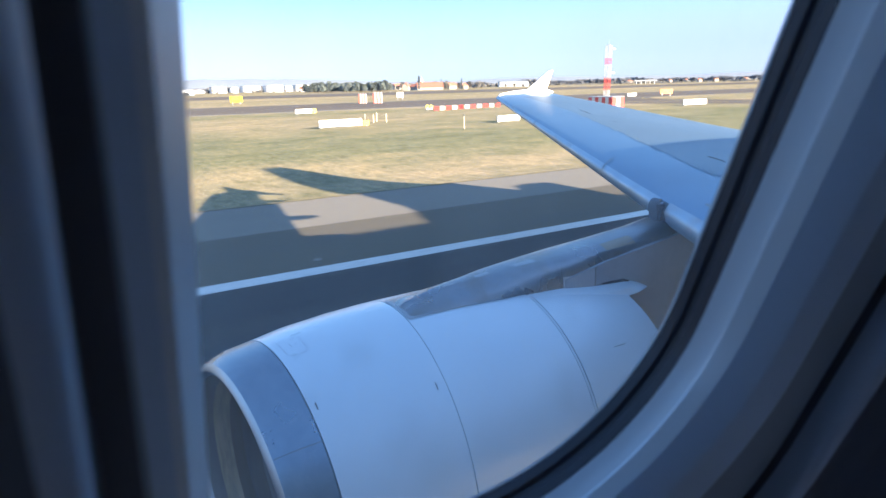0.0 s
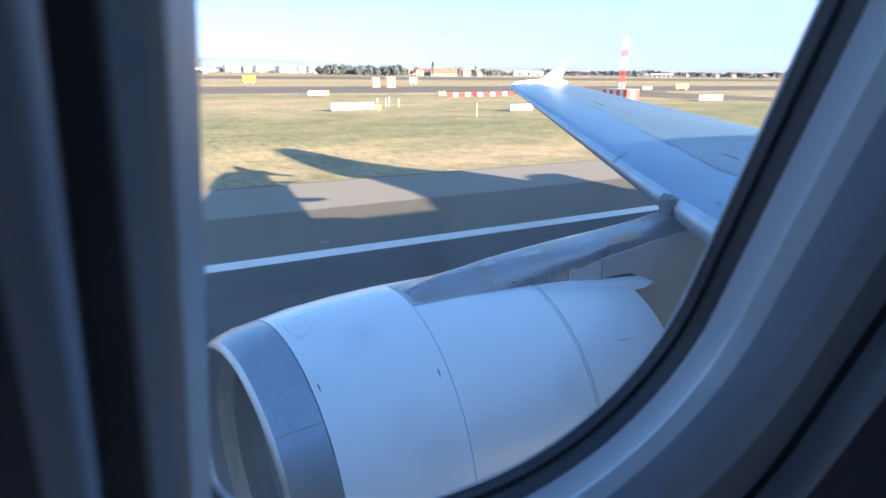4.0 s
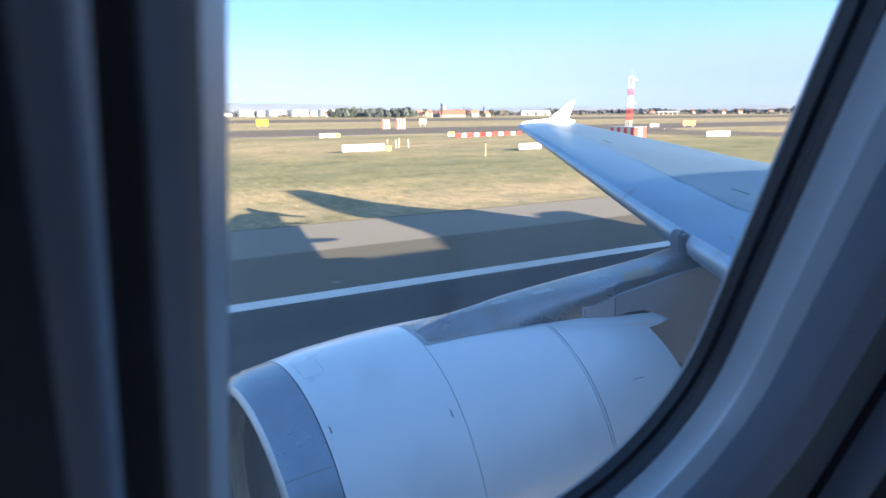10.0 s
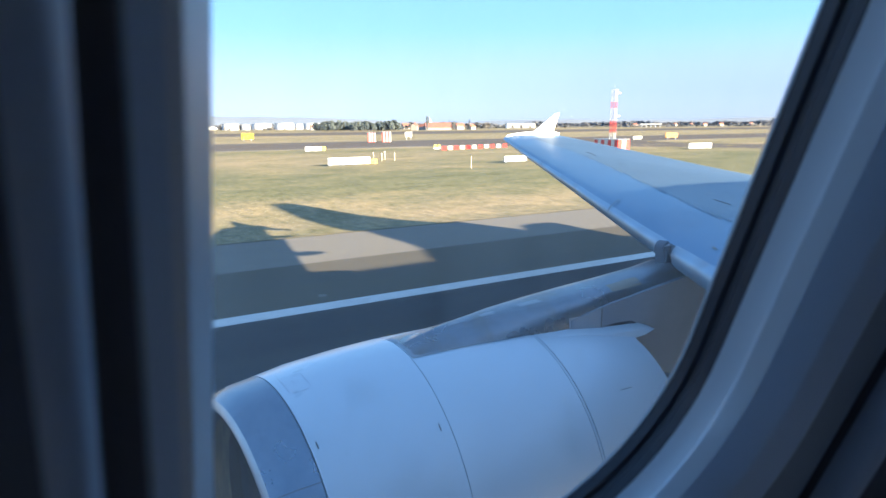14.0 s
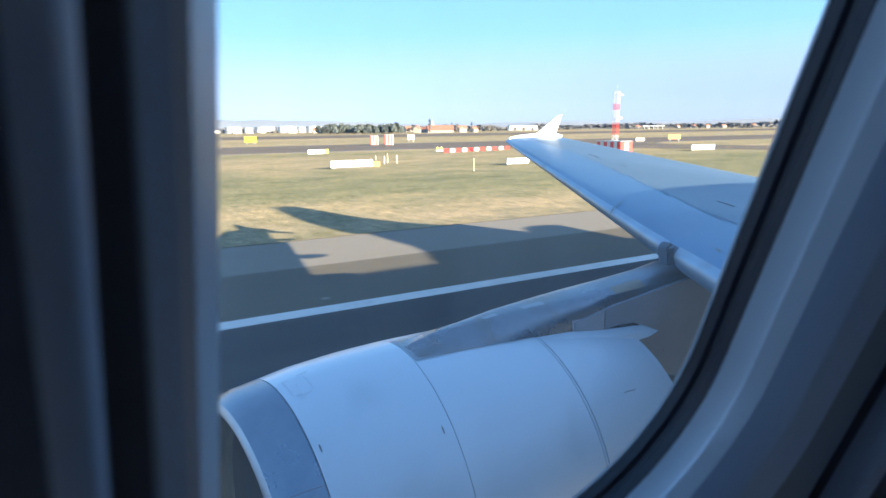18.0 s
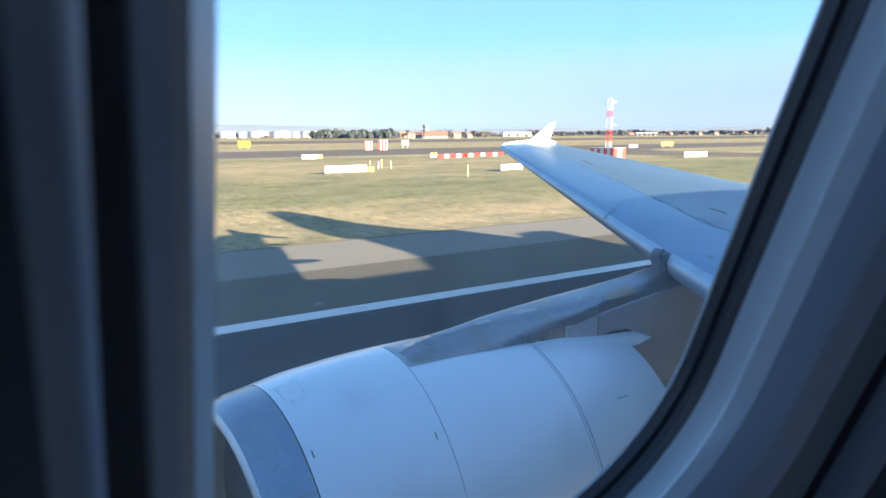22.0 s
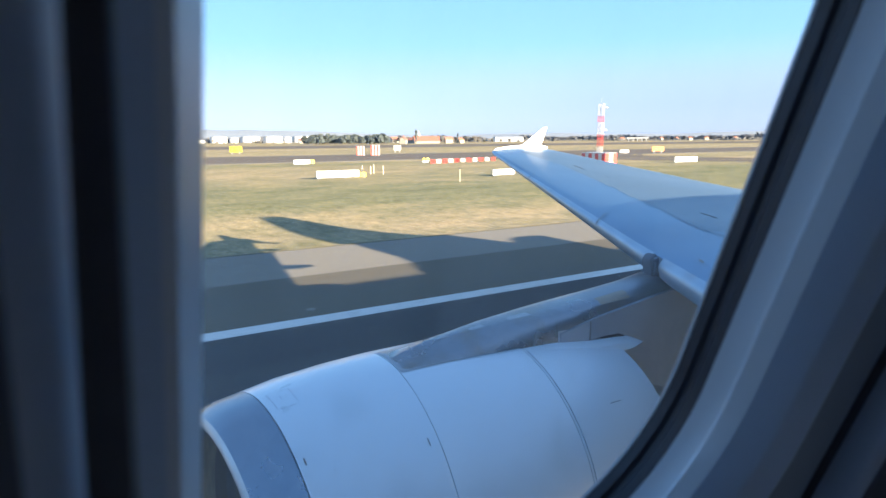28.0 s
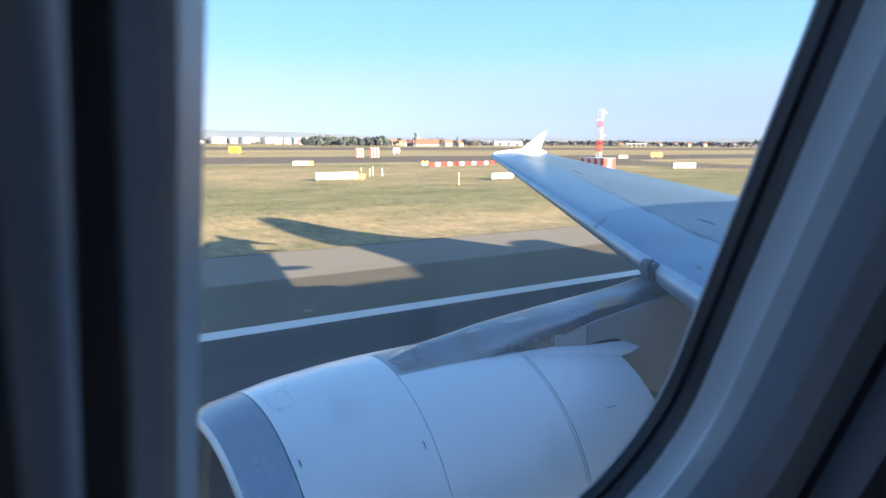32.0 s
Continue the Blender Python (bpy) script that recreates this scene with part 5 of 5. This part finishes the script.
# white fuel storage tanks
for i, (az, r, h) in enumerate(((10.0, 15, 11.5), (11.3, 8, 10), (12.7, 19, 12), (14.7, 18, 12), (16.0, 8, 10.5), (17.2, 17, 12))):
    x, y = spot(az, 1180 + 30 * (i % 3))
    tk = empty("storage_tank", x, y, 0, label="large white cylindrical fuel storage tank", category="tank", group="storage tanks")
    rings = [[(rr * math.cos(q), rr * math.sin(q), z) for q in [2 * math.pi * k / 40 for k in range(40)]] for rr, z in ((r, 0), (r, h), (r * 0.99, h), (r * 0.5, h + 0.7), (0.3, h + 1.0))]
    part("shell", loft(rings[:2]), M["tank_white"], tk)
    part("roof", loft(rings[2:], cap=(False, True)), M["tank_white"], tk)
    part("rim", loft([[(rr * math.cos(q), rr * math.sin(q), z) for q in [2 * math.pi * k / 40 for k in range(40)]] for rr, z in ((r + 0.02, h - 0.4), (r + 0.3, h - 0.4), (r + 0.3, h + 0.1), (r + 0.02, h + 0.1))]), M["galv"], tk, "grey rim walkway")
    part("stair", boxed(-1.0, 1.0, -r - 0.8, -r - 0.02, 0, h), M["galv"], tk, "grey stair", smooth=False)


def house(az, dist, w, d, wall_h, roof_h, turn=0, roof="roof_red", wall="render_wall", chimney=True, label="cream rendered house with a red tiled roof", category="house", storeys=1):
    x, y = spot(az, dist)
    ho = empty("house" if category == "house" else category, x, y, 0, turn, label=label, category=category, group="village buildings")
    part("wall", boxed(-w / 2, w / 2, -d / 2, d / 2, 0, wall_h), M[wall], ho, smooth=False)
    bm = bmesh.new()
    o = 0.4
    prof = [(-d / 2 - o, wall_h - 0.15), (0, wall_h + roof_h), (d / 2 + o, wall_h - 0.15), (d / 2 + o, wall_h - 0.4), (0, wall_h + roof_h - 0.3), (-d / 2 - o, wall_h - 0.4)]
    roof_ob = part("roof", loft([[(xx, yy, zz) for yy, zz in prof] for xx in (-w / 2 - o, w / 2 + o)], cap=(True, True), bm=bm), M[roof], ho, smooth=False)
    for sx in (-1, 1):
        bm = bmesh.new()
        bm.faces.new([bm.verts.new((sx * (w / 2 - 0.02), yy, zz)) for yy, zz in ((-d / 2, wall_h - 0.1), (d / 2, wall_h - 0.1), (0, wall_h + roof_h - 0.32))])
        part("gable", bm, M[wall], ho, smooth=False)
    if chimney:
        part("chimney", boxed(w * 0.2, w * 0.2 + 0.8, -0.4, 0.4, wall_h, wall_h + roof_h + 0.9), M["roof_red"], roof_ob, "brick chimney", smooth=False)
    n = max(2, int(w / 4))
    for st in range(storeys):
        for i in range(n):
            xx = -w / 2 + w * (i + 0.5) / n
            z0 = 0.9 + 2.8 * st
            wi = part("window", boxed(xx - 0.55, xx + 0.55, -d / 2 - 0.06, -d / 2 + 0.02, z0, z0 + 1.3), M["sign_white"], ho, "white window frame", smooth=False)
            part("pane", boxed(xx - 0.43, xx + 0.43, -d / 2 - 0.075, -d / 2 - 0.061, z0 + 0.12, z0 + 1.18), M["glass_dark"], wi, "dark glass", smooth=False)
    return ho


# village
house(29.0, 716, 31, 13, 3.2, 5.4, -18, chimney=False, label="long barn with a broad red tiled roof", category="barn")
house(26.8, 700, 9, 7, 4.8, 3.6, 50, storeys=2)
house(27.6, 728, 8, 6.5, 4.0, 3.2, -60)
house(31.1, 722, 9, 7, 4.6, 3.0, -10, storeys=2)
house(32.2, 738, 9, 7, 3.8, 2.8, 20, label="pale rendered house with a low red roof")
house(25.9, 988, 12, 9, 5.4, 4.0, 10)
house(17.9, 980, 30, 12, 4.5, 3.5, -10, chimney=False, label="long low farm building with a red roof", category="barn")
house(47.2, 1350, 11, 8, 4.2, 2.8, 5)
for az, d, w in ((50.6, 1400, 16), (51.9, 1450, 13), (53.0, 1380, 14), (54.3, 1420, 15), (56.6, 1400, 14)):
    house(az, d, 0.7 * w, 7, 4.4, 2.6, 15 - 9 * (w % 4), storeys=2, label="white two-storey house with a red-brown roof, far off")

# white hangar
x, y = spot(36.8, 1120)
hg = empty("hangar", x, y, 0, -25, label="long white hangar with a low roof and grey doors", category="hangar")
part("wall", boxed(-26, 26, -11, 11, 0, 8), M["tank_white"], hg, smooth=False)
part("roof", loft([[(xx, yy, zz) for yy, zz in ((-11.4, 7.9), (0, 9.6), (11.4, 7.9), (11.4, 7.6), (0, 9.2), (-11.4, 7.6))] for xx in (-26.5, 26.5)], cap=(True, True)), M["galv"], hg, "pale metal roof", smooth=False)
for i in range(5):
    part("door", boxed(-23 + 9.4 * i, -23 + 9.4 * i + 8.4, -11.12, -11.02, 0, 5.6), M["galv"], hg, "grey sliding door", smooth=False)
x, y = spot(39.1, 1130)
of = empty("office_block", x, y, 0, -25, label="small white flat-roofed building beside the hangar", category="building")
part("wall", boxed(-8, 8, -5, 5, 0, 5.5), M["tank_white"], of, smooth=False)
part("roof", boxed(-8.3, 8.3, -5.3, 5.3, 5.5, 5.9), M["galv"], of, smooth=False)
for i in range(5):
    part("window", boxed(-7 + 3 * i, -5.2 + 3 * i, -5.08, -5.02, 1.2, 2.8), M["glass_dark"], of, "dark window", smooth=False)

# church tower
x, y = spot(28.2, 790)
ch = empty("church", x, y, 0, 10, label="village church with a pointed slate spire", category="church")
part("tower", boxed(-2.2, 2.2, -2.2, 2.2, 0, 10), M["render_wall"], ch, smooth=False)
part("spire", loft([[(-2.4, -2.4, 10), (2.4, -2.4, 10), (2.4, 2.4, 10), (-2.4, 2.4, 10)], [(-0.1, -0.1, 17), (0.1, -0.1, 17), (0.1, 0.1, 17), (-0.1, 0.1, 17)]], cap=(True, True)), M["pylon_grey"], ch, "grey slate spire", smooth=False)
part("nave", boxed(2.2, 19, -5, 5, 0, 5), M["render_wall"], ch, smooth=False)
part("nave_roof", loft([[(xx, yy, zz) for yy, zz in ((-5.4, 4.9), (0, 9), (5.4, 4.9))] for xx in (2.22, 19.4)], cap=(True, True)), M["roof_red"], ch, smooth=False)

# white road bridge
x, y = spot(48.6, 980)
br = empty("road_bridge", x, y, 0, -48, label="low white concrete road bridge across the fields", category="bridge")
part("deck", boxed(-16, 16, -4, 4, 4.2, 5.2), M["tank_white"], br, smooth=False)
part("parapet", boxed(-16, 16, -4.2, -3.9, 5.2, 6.0), M["tank_white"], br, smooth=False)
for i in range(5):
    part("pier", boxed(-13 + 6.5 * i - 0.5, -13 + 6.5 * i + 0.5, -3, 3, 0, 4.2), M["tank_white"], br, smooth=False)

# ---------------------------------------------------------------- trees, woods, hills
rng = random.Random(5)


def tuft(bm, c, r):
    """A small ragged clump of twigs and leaves."""
    vs = []
    for k in range(3):
        a, b = rng.uniform(0, 6.283), rng.uniform(-0.9, 0.9)
        u = Vector((math.cos(a) * math.cos(b), math.sin(a) * math.cos(b), math.sin(b)))
        w = u.orthogonal().normalized() * r * rng.uniform(0.5, 0.9)
        p = c + u * r * rng.uniform(0.1, 0.4)
        bm.faces.new([bm.verts.new(q) for q in (p - u * r * 0.8 - w * 0.3, p + w, p + u * r, p - w)])


def tree(h, spread, mat, kind, label):
    t = empty("tree", 0, 0, 0, label=label, category="tree", group=kind)
    bm = bmesh.new()
    cyl(bm, (0, 0, -0.2), (0, 0, h * 0.5), h * 0.028, h * 0.016, n=7)
    cyl(bm, (0, 0, h * 0.5), (0.03 * h, 0, h * 0.86), h * 0.016, h * 0.005, n=6)
    for k in range(7):
        a, z = 2.4 * k, h * rng.uniform(0.25, 0.6)
        q = Vector((math.cos(a) * spread * rng.uniform(0.5, 0.9), math.sin(a) * spread * rng.uniform(0.5, 0.9), z + h * rng.uniform(0.1, 0.3)))
        cyl(bm, (0, 0, z), q, h * 0.010, h * 0.003, n=5)
    part("trunk", bm, M["bark"], t, "bare grey trunk and limbs")
    bm = bmesh.new()
    for k in range(130):
        a, v = rng.uniform(0, 6.283), rng.uniform(0, 1)
        prof = math.sin(math.pi * (0.12 + 0.83 * v)) ** 0.7
        rr = spread * prof * rng.uniform(0.35, 1.0)
        tuft(bm, Vector((rr * math.cos(a), rr * math.sin(a), h * (0.22 + 0.76 * v))), spread * rng.uniform(0.16, 0.34))
    part("crown", bm, mat, t, smooth=False)
    return t


def poplar(h):
    t = empty("poplar", 0, 0, 0, label="tall narrow dark cypress tree by the village", category="tree", group="cypresses")
    part("trunk", cylinder((0, 0, -0.2), (0, 0, h * 0.8), 0.3, 0.06, n=7), M["bark"], t)
    bm = bmesh.new()
    for k in range(120):
        v, a = rng.uniform(0, 1), rng.uniform(0, 6.283)
        r = 0.085 * h * (math.sin(math.pi * (0.1 + 0.86 * v)) ** 0.8) * rng.uniform(0.5, 1)
        tuft(bm, Vector((r * math.cos(a), r * math.sin(a), h * (0.06 + 0.93 * v))), h * 0.045)
    part("crown", bm, M["evergreen"], t, smooth=False)
    return t


dark = [tree(10 + i, 4.5 + 0.4 * i, M["evergreen"], "evergreen belt", "dark evergreen tree in a dense belt") for i in range(3)]
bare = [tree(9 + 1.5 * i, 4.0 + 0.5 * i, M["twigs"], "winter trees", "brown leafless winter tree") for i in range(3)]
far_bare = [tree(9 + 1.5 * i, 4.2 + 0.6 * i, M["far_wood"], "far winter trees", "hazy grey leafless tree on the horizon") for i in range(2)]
used = set()


def stand(kind, az, dist, k=1.0):
    x, y = spot(az, dist)
    src = kind[rng.randrange(len(kind))]
    m = pose(x, y, 0, 0, 0, rng.uniform(0, 360)) @ Matrix.Diagonal((k, k, k * rng.uniform(0.85, 1.15), 1))
    if src.name not in used:
        used.add(src.name)
        src.matrix_world = m
        return src
    ob = copy_thing(src, pose(x, y, 0, 0, 0, rng.uniform(0, 360)))
    ob.scale = (k, k, k * rng.uniform(0.85, 1.15))
    return ob


for i in range(92):
    stand(dark, 17.6 + 7.6 * i / 91 + rng.uniform(-0.1, 0.1), 650 + rng.uniform(-14, 26), rng.uniform(0.62, 0.85))
for i in range(36):
    stand(bare, 25.0 + 9 * i / 35 + rng.uniform(-0.2, 0.2), 770 + rng.uniform(-20, 60), rng.uniform(0.5, 0.85))
for i in range(56):
    stand(far_bare, 47.5 + 13.5 * i / 55 + rng.uniform(-0.3, 0.3), 1450 + rng.uniform(-20, 120), rng.uniform(0.45, 0.85))
for i in range(9):
    stand(bare, 34.5 + 6.5 * i / 8, 900 + rng.uniform(0, 60), rng.uniform(0.35, 0.55))
for az, d, h in ((23.6, 655, 11), (28.0, 680, 16), (30.1, 740, 12), (32.0, 700, 12)):
    p = poplar(h)
    x, y = spot(az, d)
    p.matrix_world = pose(x, y, 0)


def far_woods(name, az0, az1, dist, n, h, mat, label):
    verts, faces = [], []
    for i in range(n):
        az = rng.uniform(az0, az1)
        gap = noise.noise(Vector((az * 0.35, dist * 0.01, 0)))
        d = dist + rng.uniform(0, 160)
        x, y = spot(az, d)
        hh = h * rng.uniform(0.35, 1.0) * (0.75 + 0.8 * gap)
        r = hh * rng.uniform(0.6, 1.1)
        for k in range(7):
            c = Vector((x + rng.uniform(-r, r), y + rng.uniform(-r, r), hh * rng.uniform(0.15, 0.9)))
            u = Vector((rng.uniform(-1, 1), rng.uniform(-1, 1), rng.uniform(-0.6, 1))).normalized()
            w = u.orthogonal().normalized()
            b = len(verts)
            s = hh * 0.45
            verts.extend([c - u * s, c + w * s, c + u * s, c - w * s])
            faces.append((b, b + 1, b + 2, b + 3))
    me = bpy.data.meshes.new(name)
    me.from_pydata([tuple(v) for v in verts], [], faces)
    tagged(link_mesh(name, me, mat, smooth=False), label, "woods", kind="stuff")


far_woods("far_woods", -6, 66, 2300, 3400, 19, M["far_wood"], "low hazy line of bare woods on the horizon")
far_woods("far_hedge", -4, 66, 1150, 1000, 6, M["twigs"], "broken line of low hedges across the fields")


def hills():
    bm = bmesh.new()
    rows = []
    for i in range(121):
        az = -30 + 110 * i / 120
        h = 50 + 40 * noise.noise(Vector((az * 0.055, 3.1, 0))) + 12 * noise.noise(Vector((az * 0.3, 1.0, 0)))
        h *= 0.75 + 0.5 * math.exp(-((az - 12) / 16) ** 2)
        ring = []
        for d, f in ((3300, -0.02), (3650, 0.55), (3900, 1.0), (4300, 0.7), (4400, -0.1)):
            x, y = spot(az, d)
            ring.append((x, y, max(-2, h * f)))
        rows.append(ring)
    # the hills' blue-grey is haze carried by the material
    return tagged(part("hills", loft(rows, closed=False, bm=bm), M["hill"]), "low wooded hills with blue-grey haze in their colour", "hill", kind="structure")


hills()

# ---------------------------------------------------------------- grass blades near the runway
def turf():
    verts, faces = [], []

    def blade(px, py, ln, width, lean):
        a = rng.uniform(0, 6.283)
        dx, dy = math.cos(a), math.sin(a)
        g, n0 = ground_height(px, py), len(verts)
        verts.extend([(px - width * dy, py + width * dx, g - 0.004), (px + width * dy, py - width * dx, g - 0.004), (px + dx * ln * lean, py + dy * ln * lean, g + ln)])
        faces.append((n0, n0 + 1, n0 + 2))
    for i in range(9000):
        y = 25.15 + 22 * rng.random() ** 1.8
        x = rng.uniform(-2, 16) + rng.uniform(-0.1, 1.0) * (y - 20) * 0.9
        k = 0.6 + 0.9 * max(0, noise.noise(Vector((x * 0.12, y * 0.3, 0))) + 0.3)
        for b in range(3):
            blade(x + rng.uniform(-0.08, 0.08), y + rng.uniform(-0.08, 0.08), k * rng.uniform(0.010, 0.026), 0.015, 0.7)
    me = bpy.data.meshes.new("grass_blades")
    me.from_pydata(verts, [], faces)
    tagged(link_mesh("grass_blades", me, M["straw"], smooth=False), "short straw-coloured winter grass blades beside the runway", "grass", kind="stuff")


turf()


# ragged earth edge where the grass meets the shoulder
def earth_edge():
    rows = []
    for i in range(420):
        x = -30 + 0.25 * i
        a, b = noise.noise(Vector((x * 0.9, 0, 0))), noise.noise(Vector((x * 1.7, 9, 0)))
        rows.append([(x, 25.02 + 0.07 * a, 0.0125), (x, 25.11 + 0.05 * b, 0.03 + 0.012 * b), (x, 25.24 + 0.10 * b, ground_height(x, 25.3) + 0.004)])
    return tagged(part("earth_edge", loft(rows, closed=False), M["earth"]), "ragged strip of dark earth and dead grass along the shoulder", "verge", kind="structure")


earth_edge()
